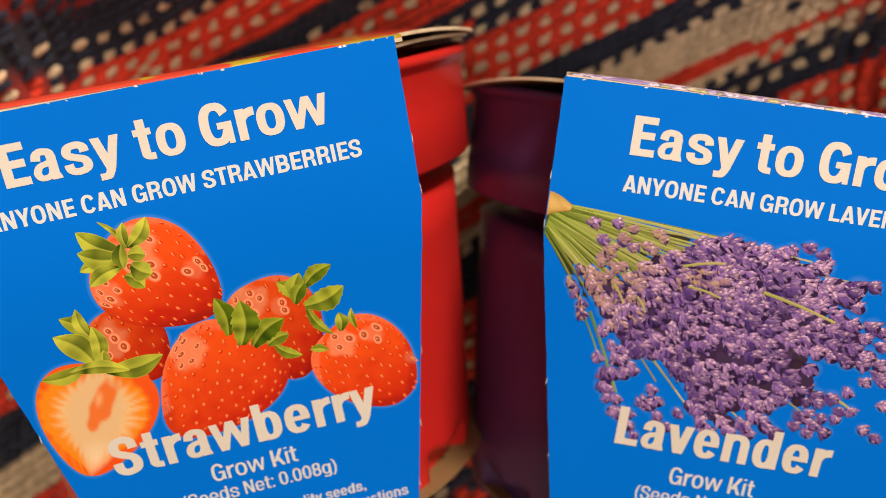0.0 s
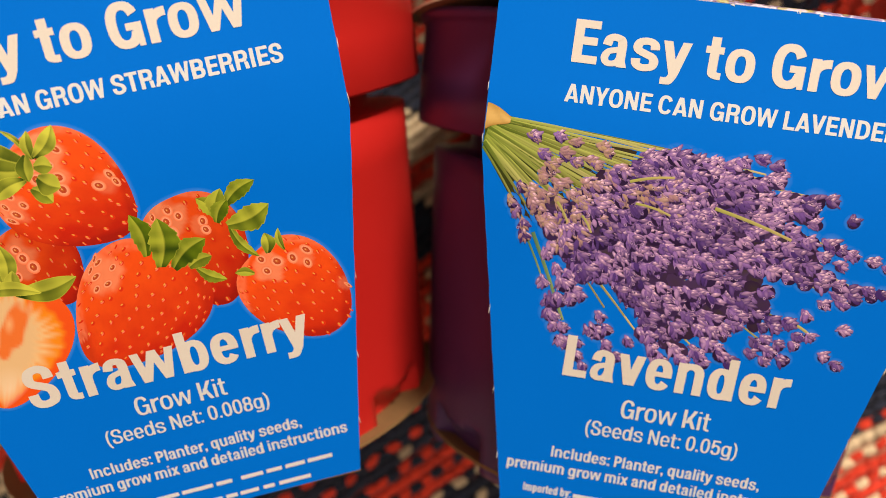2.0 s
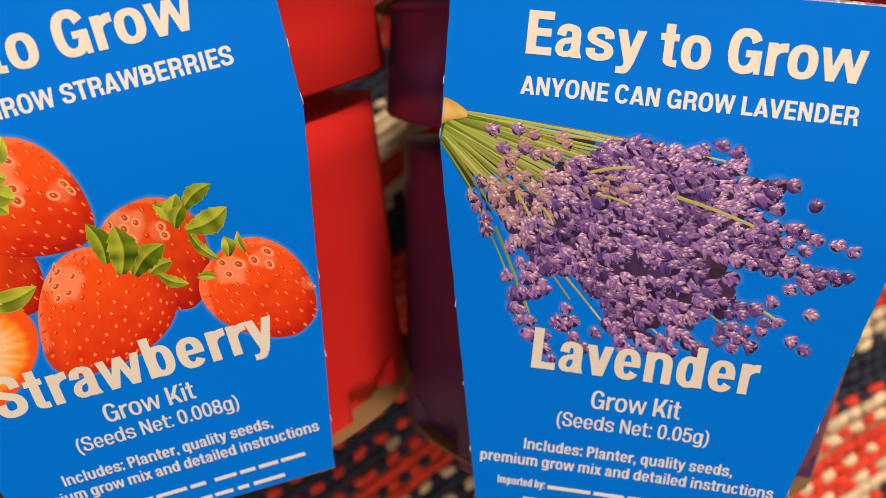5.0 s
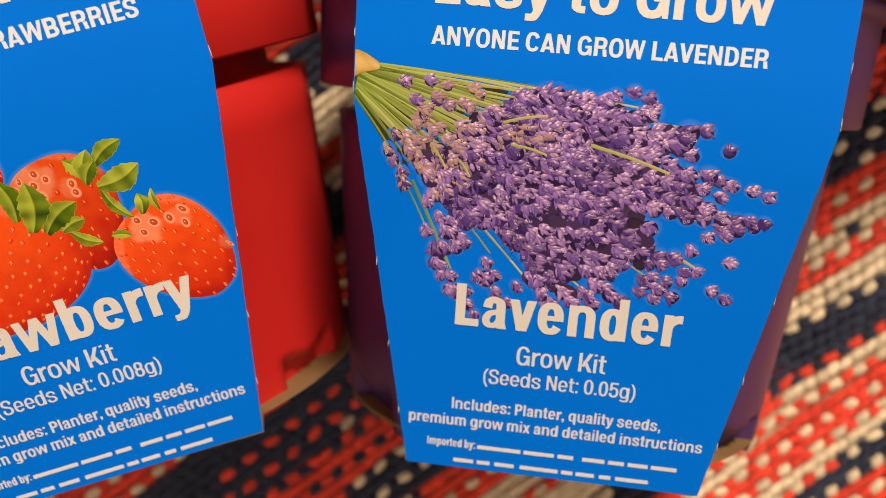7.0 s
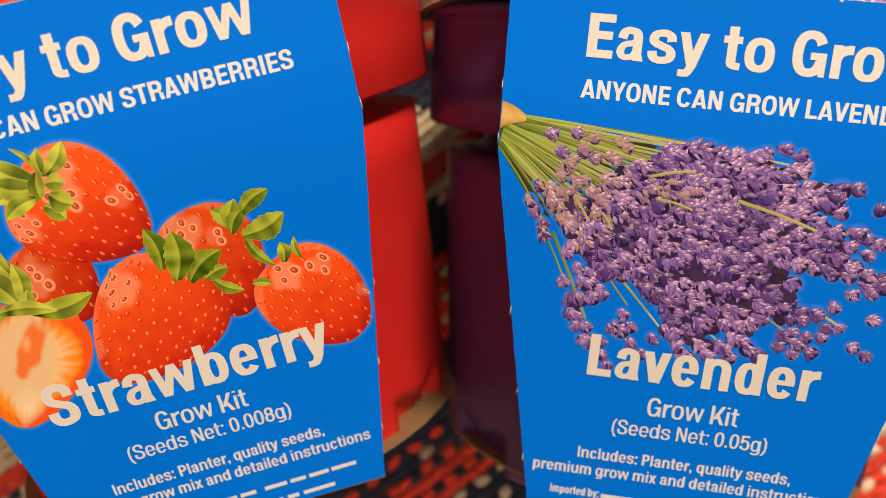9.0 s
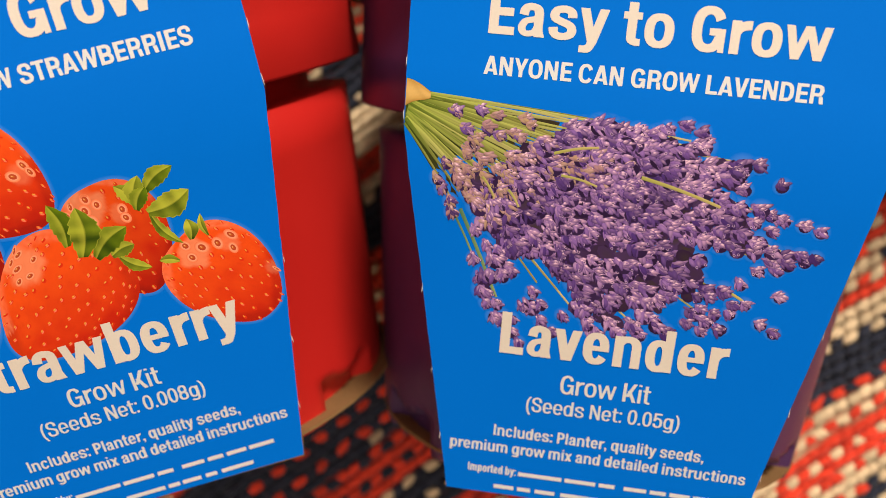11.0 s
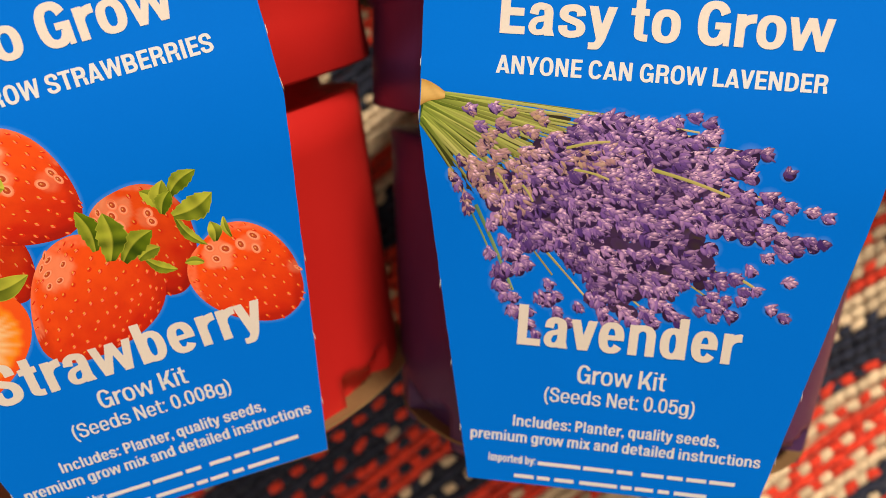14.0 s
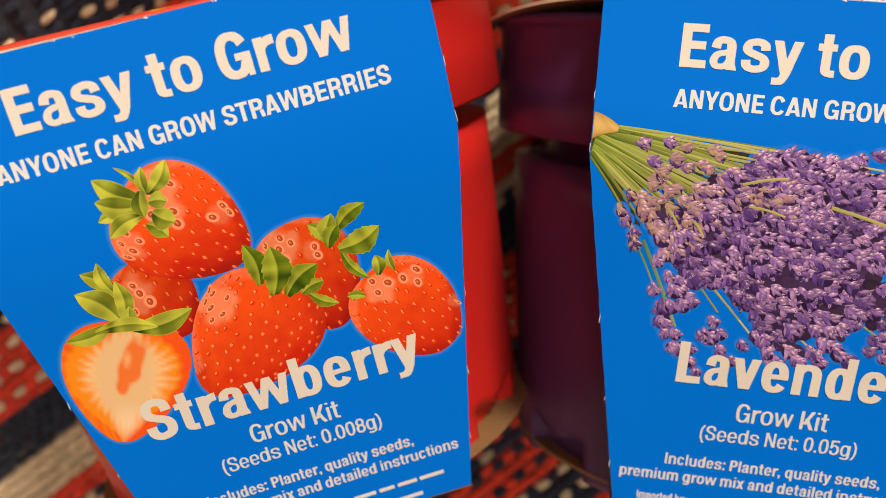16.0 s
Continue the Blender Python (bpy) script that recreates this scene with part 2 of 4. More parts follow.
def pot(kit, m, plastic, colour, lip):
    def feet(r, h, th):
        """Drain notches pressed into the foot of the wall."""
        if h < -66:
            for c in (54, 126, 234, 306):
                d = abs(math.degrees(th) - c)
                if d < 11 and h < -68.5 + 0.25 * (d - 3):
                    return r - 3.2, h + (1.0 if h < -74 else 0)
        return r, h
    bm = bmesh.new()
    prof = [(42.0, -11.4), (42.0, -15.0), (46.0, -15.8), (49.3, -16.4), (48.4, -25), (46.6, -42), (45.0, -56)]
    prof += [(45.0 - 0.11 * (k * 1.2), -56 - k * 1.2) for k in range(1, 16)]
    prof += [(42.6, -75.3), (41.2, -75.3), (41.0, -73.0), (0.5, -72.6)]
    revolve(bm, prof, m, 160, feet)
    part("pot_wall", bm, plastic, kit, colour + " tapered plastic pot wall with drain notches", True)
    bm = bmesh.new()
    prof = [(41.8, -11.2), (53.0, -11.6), (53.4, -11.1), (53.9, -2.0), (54.3, lip - 3.1), (54.8, lip - 2.3), (55.5, lip - 1.9), (55.8, lip - 1.1), (55.5, lip - 0.3), (54.8, lip),
            (53.4, lip - 0.4), (52.4, lip - 4.7), (51.6, -10.0)]
    revolve(bm, prof, m, 160)
    part("pot_rim", bm, plastic, kit, "broad " + colour + " plastic rim band with a rolled lip", True)


# ---------------------------------------------------------------- printed lettering
# Widths and side gaps of a bold condensed grotesque, in capital heights.
WIDTH = {"W": 0.98, "w": 0.92, "m": 0.93, "r": 0.41, "t": 0.38, "(": 0.24, ")": 0.24, " ": 0.27, "T": 0.58, "P": 0.60}
for group, wide in (("A", 0.70), ("OCGK", 0.68), ("YV", 0.66), ("NDRBS", 0.635), ("EL", 0.54), ("bdpqgno", 0.60), ("u", 0.59), ("aecs058", 0.58), ("vyx", 0.60)):
    for ch in group:
        WIDTH[ch] = wide
GAP = {}
for group, left, right in (("NI", 0.07, 0.07), ("EL", 0.07, 0.025), ("DRBPbp", 0.07, 0.04), ("K", 0.07, 0.0), ("OCGoec0S58s", 0.04, 0.04), ("a", 0.035, 0.035), ("dqg", 0.04, 0.065),
                           ("nmu", 0.065, 0.065), ("il", 0.065, 0.065), ("r", 0.065, -0.02), ("t", 0.015, 0.03), ("TAVYWvywx", 0.008, 0.008), (".,:", 0.06, 0.06), ("()", 0.04, 0.04), (" ", 0, 0)):
    for ch in group:
        GAP[ch] = (left, right)


def smooth_path(pts, closed=False, steps=7):
    """A smooth line through a few pen points."""
    out, n = [], len(pts)
    for i in range(n if closed else n - 1):
        p = [pts[(i + k) % n] if closed else pts[min(max(i + k, 0), n - 1)] for k in (-1, 0, 1, 2)]
        for j in range(steps):
            t = j / steps
            out.append(tuple(0.5 * (2 * p[1][a] + (p[2][a] - p[0][a]) * t + (2 * p[0][a] - 5 * p[1][a] + 4 * p[2][a] - p[3][a]) * t * t
                                    + (3 * p[1][a] - p[0][a] - 3 * p[2][a] + p[3][a]) * t ** 3) for a in (0, 1)))
    return out + [out[0] if closed else tuple(pts[-1])]


def drawn_letter(ch, w, s):
    """One letter as convex pieces: width w and stem s, with the capital height as 1; round strokes thin out where they lie flat."""
    low, pieces = 0.745, []
    small = ch in "abcdegimnopqrstuvwxyl"
    s = 0.94 * s if small else s
    h = (0.76 if small else 0.82) * s
    top = low if small else 1.0
    over = 0.014

    def quad(*p):
        pieces.append(list(p))

    def bar(x0, y0, x1, y1):
        quad((x0, y0), (x1, y0), (x1, y1), (x0, y1))

    def arc(cx, cy, rx, ry, a0=0, a1=360, tx=s, ty=h, power=2.4):
        def at(deg, f, g):
            c, d = math.cos(radians(deg)), math.sin(radians(deg))
            return cx + f * math.copysign(abs(c) ** (2 / power), c), cy + g * math.copysign(abs(d) ** (2 / power), d)
        n = max(6, int(abs(a1 - a0) / 8))
        for i in range(n):
            p, q = a0 + (a1 - a0) * i / n, a0 + (a1 - a0) * (i + 1) / n
            quad(at(p, rx, ry), at(q, rx, ry), at(q, rx - tx, ry - ty), at(p, rx - tx, ry - ty))

    def pen(pts, tx=s, ty=h):
        """A stroke along pen points given as shares of the letter's box."""
        line = smooth_path([(s / 2 + u * (w - s), h / 2 - over + v * (top - h + 2 * over)) for u, v in pts])
        edge = []
        for i, (x, y) in enumerate(line):
            q, r = line[min(i + 1, len(line) - 1)], line[max(i - 1, 0)]
            d = Vector((q[0] - r[0], q[1] - r[1])).normalized()
            edge.append(((x - d.y * tx / 2, y + d.x * ty / 2), (x + d.y * tx / 2, y - d.x * ty / 2)))
        for a, b in zip(edge, edge[1:]):
            quad(a[0], b[0], b[1], a[1])

    def slant(xa, ya, xb, yb, t):
        quad((xa, ya), (xa + t, ya), (xb + t, yb), (xb, yb))

    if ch in "EL":
        bar(0, 0, s, 1)
        bar(0, 0, w, h)
        if ch == "E":
            bar(0, 1 - h, w, 1)
            bar(0, 0.52 - h / 2, 0.94 * w, 0.52 + h / 2)
    elif ch == "I":
        bar(0, 0, w, 1)
    elif ch in "il":
        bar(0, 0, w, low if ch == "i" else 1)
        if ch == "i":
            bar(0, 1 - 0.85 * h, w, 1)
    elif ch in ".:,":
        bar(0, 0, w, s)
        if ch == ":":
            bar(0, low - s, w, low)
        if ch == ",":
            quad((w * 0.45, 0), (w, 0), (w * 0.75, -0.13), (w * 0.1, -0.17))
    elif ch in "()":
        k = 1 if ch == "(" else -1
        line = smooth_path([(w / 2 + k * 0.42 * w, 1.02), (w / 2 - k * 0.20 * w, 0.74), (w / 2 - k * 0.36 * w, 0.40), (w / 2 - k * 0.20 * w, 0.06), (w / 2 + k * 0.42 * w, -0.24)])
        for a, b in zip(line, line[1:]):
            quad((a[0] - s * 0.42, a[1]), (a[0] + s * 0.42, a[1]), (b[0] + s * 0.42, b[1]), (b[0] - s * 0.42, b[1]))
    elif ch == "T":
        bar(0, 1 - h, w, 1)
        bar(w / 2 - s / 2, 0, w / 2 + s / 2, 1)
    elif ch == "N":
        bar(0, 0, s * 0.92, 1)
        bar(w - s * 0.92, 0, w, 1)
        slant(w - s * 1.08, 0, 0, 1, s * 1.08)
    elif ch == "K":
        bar(0, 0, s, 1)
        slant(s * 0.7, 0.28, w - s * 1.22, 1, s * 1.15)
        slant(w - s * 1.15, 0, s * 1.25, 0.60, s * 1.15)
    elif ch in "AVv":
        for xa, xb in ((0, w / 2 - s * 0.56), (w - s, w / 2 - s * 0.44)):
            slant(xa, 0 if ch == "A" else top, xb, top if ch == "A" else 0, s)
        if ch == "A":
            bar(0.22 * w, 0.20, 0.78 * w, 0.20 + h * 0.85)
    elif ch == "x":
        slant(0, 0, w - s * 1.1, top, s * 1.1)
        slant(w - s * 1.1, 0, 0, top, s * 1.1)
    elif ch == "Y":
        slant(w / 2 - s / 2, 0.36, 0, 1, s)
        slant(w / 2 - s / 2, 0.36, w - s, 1, s)
        bar(w / 2 - s / 2, 0, w / 2 + s / 2, 0.40)
    elif ch in "Ww":
        t = 0.88 * s
        for xa, xb in ((0, 0.255 * w - t / 2), (0.5 * w - t / 2, 0.255 * w - t / 2), (0.5 * w - t / 2, 0.745 * w - t / 2), (w - t, 0.745 * w - t / 2)):
            slant(xa, top, xb, 0, t)
    elif ch in "OoCc0":
        a0, a1 = {"C": (26, 334), "c": (26, 334)}.get(ch, (0, 360))
        arc(w / 2, top / 2, w / 2, top / 2 + over, a0, a1)
    elif ch == "G":
        arc(w / 2, 0.5, w / 2, 0.5 + over, 27, 338)
        bar(w * 0.53, 0.53 - h * 0.86, w, 0.53)
        bar(w - s * 0.94, 0.20, w, 0.53)
        bar(w - s * 0.60, 0, w, 0.26)
    elif ch == "e":
        arc(w / 2, top / 2, w / 2, top / 2 + over, 0, 327)
        bar(s * 0.5, 0.43 * top, w - 0.02 * s, 0.43 * top + h * 0.78)
    elif ch in "DRBP":
        bar(0, 0, s, 1)
        bowls = {"D": ((0, 1, w),), "R": ((0.42, 1, w * 0.97),), "P": ((0.38, 1, w),), "B": ((0, 0.5 + h / 2, w), (0.5 - h / 2 + 0.02, 1, w * 0.95))}[ch]
        for y0, y1, right in bowls:
            rx = min(0.62 * w, (y1 - y0) * 0.55)
            bar(s * 0.5, y0, right - rx, y0 + h)
            bar(s * 0.5, y1 - h, right - rx, y1)
            arc(right - rx, (y0 + y1) / 2, rx, (y1 - y0) / 2, -90, 90)
        if ch == "R":
            slant(w - s * 0.98, 0, w * 0.93 - s * 0.98, 0.40, s * 0.98)
            bar(w * 0.45, 0.42, w * 0.93 - s * 0.3, 0.42 + h)
    elif ch in "Ss":
        pen([(0.98, 0.70), (0.93, 0.89), (0.72, 0.985), (0.46, 1.0), (0.14, 0.94), (0.02, 0.77), (0.12, 0.63), (0.48, 0.525), (0.86, 0.42), (1, 0.25), (0.90, 0.07), (0.55, 0), (0.24, 0.02), (0.04, 0.13), (0, 0.32)])
    elif ch == "5":
        bar(w * 0.12, 1 - h, w * 0.94, 1)
        slant(w * 0.04, 0.44, w * 0.10, 1, s * 0.88)
        pen([(0.03, 0.50), (0.25, 0.62), (0.55, 0.645), (0.90, 0.54), (1, 0.33), (0.90, 0.09), (0.5, 0), (0.10, 0.07), (0, 0.25)])
    elif ch == "8":
        arc(w / 2, 0.74, w * 0.46, 0.26 + over)
        arc(w / 2, 0.285, w / 2, 0.285 + over)
    elif ch == "a":
        pen([(0.05, 0.68), (0.13, 0.90), (0.30, 0.985), (0.48, 1), (0.80, 0.93), (0.88, 0.72)])
        x = s / 2 + 0.88 * (w - s)
        bar(x - s / 2, 0.10, x + s / 2, low * 0.73)
        quad((x - s * 0.40, 0), (w, 0), (w - s * 0.08, 0.06), (x + s * 0.5, 0.16), (x - s / 2, 0.16))
        pen([(0.90, 0.585), (0.60, 0.535), (0.18, 0.45), (0.0, 0.23), (0.10, 0.045), (0.34, 0), (0.66, 0.06), (0.86, 0.28)], s * 0.84, h * 0.82)
    elif ch == "y":
        slant(0, top, w / 2 - s * 0.56, 0.0, s)
        slant(w - s, top, w / 2 - s * 0.50, 0.0, s)
        outer = smooth_path([(w / 2 + 0.50 * s, 0.0), (w / 2 + 0.28 * s, -0.10), (w / 2 - 0.02 * s, -0.20), (w / 2 - 0.40 * s, -0.25), (0.06 * w, -0.255)])
        inner = smooth_path([(w / 2 - 0.56 * s, 0.0), (w / 2 - 0.58 * s, -0.03), (w / 2 - 0.66 * s, -0.065), (w / 2 - 0.85 * s, h - 0.255), (0.06 * w, h - 0.255)])
        for a, b, c, d in zip(inner, inner[1:], outer[1:], outer):
            quad(a, b, c, d)
    elif ch == "t":
        x = 0.24 * w
        bar(x, 0.15, x + s, 0.96)
        bar(0, low - h, w, low)
        arc(x + 0.40 * w + 0.12, 0.17, 0.40 * w + 0.12, 0.175, 180, 268, s, h)
        bar(x + 0.36 * w + 0.10, -0.004, w, h - 0.006)
    elif ch in "rn":
        bar(0, 0, s, low)
        if ch == "r":
            arc(w, low - 0.36, w - s * 0.15, 0.37, 90, 178, s * 0.85, h * 1.25)
        else:
            arc(w / 2, low - 0.28, w / 2, 0.28 + over, 0, 150)
            bar(w - s, 0, w, low - 0.27)
    elif ch == "m":
        bar(0, 0, s, low)
        for x0, x1 in ((0, w / 2 + s / 2), (w / 2 - s / 2, w)):
            arc((x0 + x1) / 2, low - 0.26, (x1 - x0) / 2, 0.26 + over, 0, 150)
            bar(x1 - s, 0, x1, low - 0.25)
    elif ch == "u":
        bar(w - s, 0, w, low)
        arc(w / 2, 0.28, w / 2, 0.28 + over, 180, 330)
        bar(0, 0.27, s, low)
    elif ch in "bdpqg":
        left = ch in "bp"
        arc(w * (0.53 if left else 0.47), low / 2, w * 0.47, low / 2 + over)
        y0, y1 = (0, 1) if ch in "bd" else (-0.25 if ch != "g" else -0.06, low)
        bar(0 if left else w - s, y0, s if left else w, y1)
        if ch == "g":
            arc(w / 2, -0.05, w / 2, 0.21, 0, -155)
    return pieces


def lettering(sleeve, name, words, half, base, cap, stem, lift=0.6, ink=None, shift=0.0):
    """A printed line: half its width, baseline, capital height in mm, and stem as a share of it."""
    width = {c: WIDTH.get(c, stem * 0.96) for c in words}
    total = sum(width[c] + sum(GAP[c]) for c in words) - GAP[words[0]][0] - GAP[words[-1]][1]
    unit = 2 * half / total
    verts, faces, x0 = [], [], -GAP[words[0]][0] * unit - half + shift
    for ch in words:
        left, right = GAP[ch]
        if ch != " ":
            for n, piece in enumerate(drawn_letter(ch, width[ch] * unit / cap, stem)):
                k = len(verts)
                verts += [on_front(x0 + left * unit + x * cap, base + y * cap, lift + 0.0006 * n) for x, y in piece]
                area = sum(a[0] * b[1] - b[0] * a[1] for a, b in zip(piece, piece[1:] + piece[:1]))
                faces.append(tuple(range(k, k + len(piece)))[::1 if area > 0 else -1])
        x0 += (left + width[ch] + right) * unit
    me = bpy.data.meshes.new(name)
    me.from_pydata(verts, [], faces)
    me.materials.append(ink or PALE_INK)
    ob = new(name, me)
    ob.parent = sleeve
    return ob


def bars(sleeve, name, spans, y, height, lift=0.9):
    for x0, x1 in spans:
        bm = bmesh.new()
        bm.faces.new([bm.verts.new(on_front(x, yy, lift)) for x, yy in ((x0, y), (x1, y), (x1, y + height), (x0, y + height))])
        part(name, bm, PALE_INK, sleeve)


class Ink:
    """Flat printed shapes, each with its own ink, laid over one another."""

    def __init__(self, seed, lift=0.05, step=0.0004):
        self.verts, self.faces, self.inks = [], [], []
        self.rnd, self.lift, self.step = random.Random(seed), lift, step

    def fan(self, pts, centre, rim, core):
        k = len(self.verts)
        self.lift += self.step
        self.verts += [on_front(*centre, self.lift)] + [on_front(*q, self.lift) for q in pts]
        self.inks += [core] + ([rim] * len(pts) if isinstance(rim[0], float) else list(rim))
        n = len(pts)
        self.faces += [(k, k + 1 + i, k + 1 + (i + 1) % n) for i in range(n)]

    def ellipse(self, x, y, a, b, turn, rim, core, n=10):
        c, s = math.cos(turn), math.sin(turn)
        pts = [(x + a * math.cos(q) * c - b * math.sin(q) * s, y + a * math.cos(q) * s + b * math.sin(q) * c)
               for q in (2 * math.pi * i / n for i in range(n))]
        self.fan(pts, (x, y), rim, core)

    def strip(self, pts, wide, end, ink_a, ink_b):
        """A tapering line through pts."""
        k = len(self.verts)
        self.lift += self.step
        n = len(pts)
        for i, (x, y) in enumerate(pts):
            q, r = pts[min(i + 1, n - 1)], pts[max(i - 1, 0)]
            d = Vector((q[0] - r[0], q[1] - r[1])).normalized()
            w = wide + (end - wide) * i / (n - 1)
            f = i / (n - 1)
            ink = tuple(a + (b - a) * f for a, b in zip(ink_a, ink_b))
            for sgn in (-1, 1):
                self.verts.append(on_front(x - sgn * d.y * w / 2, y + sgn * d.x * w / 2, self.lift))
                self.inks.append(tuple(v * (0.75 if sgn < 0 else 1.15) for v in ink))
        self.faces += [(k + 2 * i, k + 2 * i + 1, k + 2 * i + 3, k + 2 * i + 2) for i in range(n - 1)]

    def grid(self, rows, inks):
        k = len(self.verts)
        self.lift += self.step
        n = len(rows[0])
        for r, q in zip(rows, inks):
            self.verts += [on_front(*v, self.lift) for v in r]
            self.inks += q
        for i in range(len(rows) - 1):
            for j in range(n - 1):
                a = k + i * n + j
                self.faces.append((a, a + 1, a + n + 1, a + n))

    def done(self, name, sleeve, label=""):
        me = bpy.data.meshes.new(name)
        me.from_pydata(self.verts, [], self.faces)
        at = me.color_attributes.new("ink", "FLOAT_COLOR", "POINT")
        at.data.foreach_set("color", [c for q in self.inks for c in (*q, 1.0)])
        me.materials.append(PRINT)
        bm = bmesh.new()
        bm.from_mesh(me)
        for f in bm.faces:
            if (f.normal.z if f.normal.length else 1) < 0:
                f.normal_flip()
        bm.to_mesh(me)
        bm.free()
        ob = new(name, me)
        ob.parent = sleeve
        if label:
            tagged(ob, label)
        return ob


def mix(a, b, f):
    f = min(1.0, max(0.0, f))
    return tuple(x + (y - x) * f for x, y in zip(a, b))


CARD_BLUE, GLOW_BLUE = (0.0, 0.154, 0.65), (0.035, 0.205, 0.68)
LEAF_D, LEAF_M, LEAF_L = (0.022, 0.048, 0.003), (0.15, 0.22, 0.006), (0.60, 0.58, 0.06)


def leaf(ink, base, tip, wide, tone=0.5, curl=0.0, teeth=0.0):
    """A broad pointed sepal from base to tip: one half paler than the other, a midrib, veins and a thin pale margin."""
    bx, by = base
    dx, dy = tip[0] - bx, tip[1] - by
    n = 28
    ln = math.hypot(dx, dy)
    px, py = -dy / ln, dx / ln
    rows, inks = [], []
    for i in range(n + 1):
        f = i / n
        w = 0.5 * wide * (max(0.0, math.sin(math.pi * min(1.0, 0.13 + 0.87 * f) ** 1.25)) ** 0.9)
        w *= 1 + teeth * (0.5 - ((f * 6) % 1.0))
        off = curl * ln * math.sin(math.pi * f)
        cx, cy = bx + dx * f + px * off, by + dy * f + py * off
        lanes = (-1, -0.9, -0.55, -0.07, 0.07, 0.55, 0.9, 1)
        rows.append([(cx + px * w * q, cy + py * w * q) for q in lanes])
        vein = 0.55 * noise.noise((cx * 0.7, cy * 0.7, tone))
        a = mix(LEAF_D, mix(LEAF_M, LEAF_L, tone), 0.22 + 0.62 * f + vein)
        b = mix(LEAF_D, mix(LEAF_M, LEAF_L, min(1, tone + 0.30)), 0.45 + 0.50 * f + vein)
        rim = mix(mix(a, b, 0.5), LEAF_L, 0.35 + 0.4 * tone)
        inks.append([rim, a, a, mix(a, LEAF_D, 0.35), mix(b, LEAF_L, 0.35), b, b, rim])
    ink.grid(rows, inks)


def body_points(centre, turn, length, wide, peak, blunt, taper, rows=49, lanes=41):
    """The places of a fruit's printed body: turn is the way its tip points, peak moves its widest part, blunt squares it, taper draws in its tip."""
    c, s = math.cos(radians(turn)), math.sin(radians(turn))

    def at(u, w):
        f = min(1.0, max(0.0, u))
        x = (u - 0.5) * length
        y = w * wide / 2 * max(0.0, math.sin(math.pi * f ** peak)) ** blunt * (1 - taper * f ** 3)
        return centre[0] + c * x - s * y, centre[1] + s * x + c * y
    us = [0.5 - 0.5 * math.cos(math.pi * i / (rows - 1)) for i in range(rows)]
    return at, us, [2 * j / (lanes - 1) - 1 for j in range(lanes)]


def halo_ring(halo, at, centre, wide=0.6):
    """A pale printed glow that fades into the blue round a shape."""
    rim = [at(0.5 - 0.5 * math.cos(math.pi * i / 40), 1) for i in range(41)] + [at(0.5 + 0.5 * math.cos(math.pi * i / 40), -1) for i in range(1, 40)]
    rows = []
    for x, y in rim + rim[:1]:
        d = Vector((x - centre[0], y - centre[1])).normalized()
        rows.append([(x - d.x * 0.3, y - d.y * 0.3), (x + d.x * 0.12, y + d.y * 0.12), (x + d.x * wide, y + d.y * wide)])
    halo.grid(rows, [[GLOW_BLUE, GLOW_BLUE, CARD_BLUE]] * len(rows))


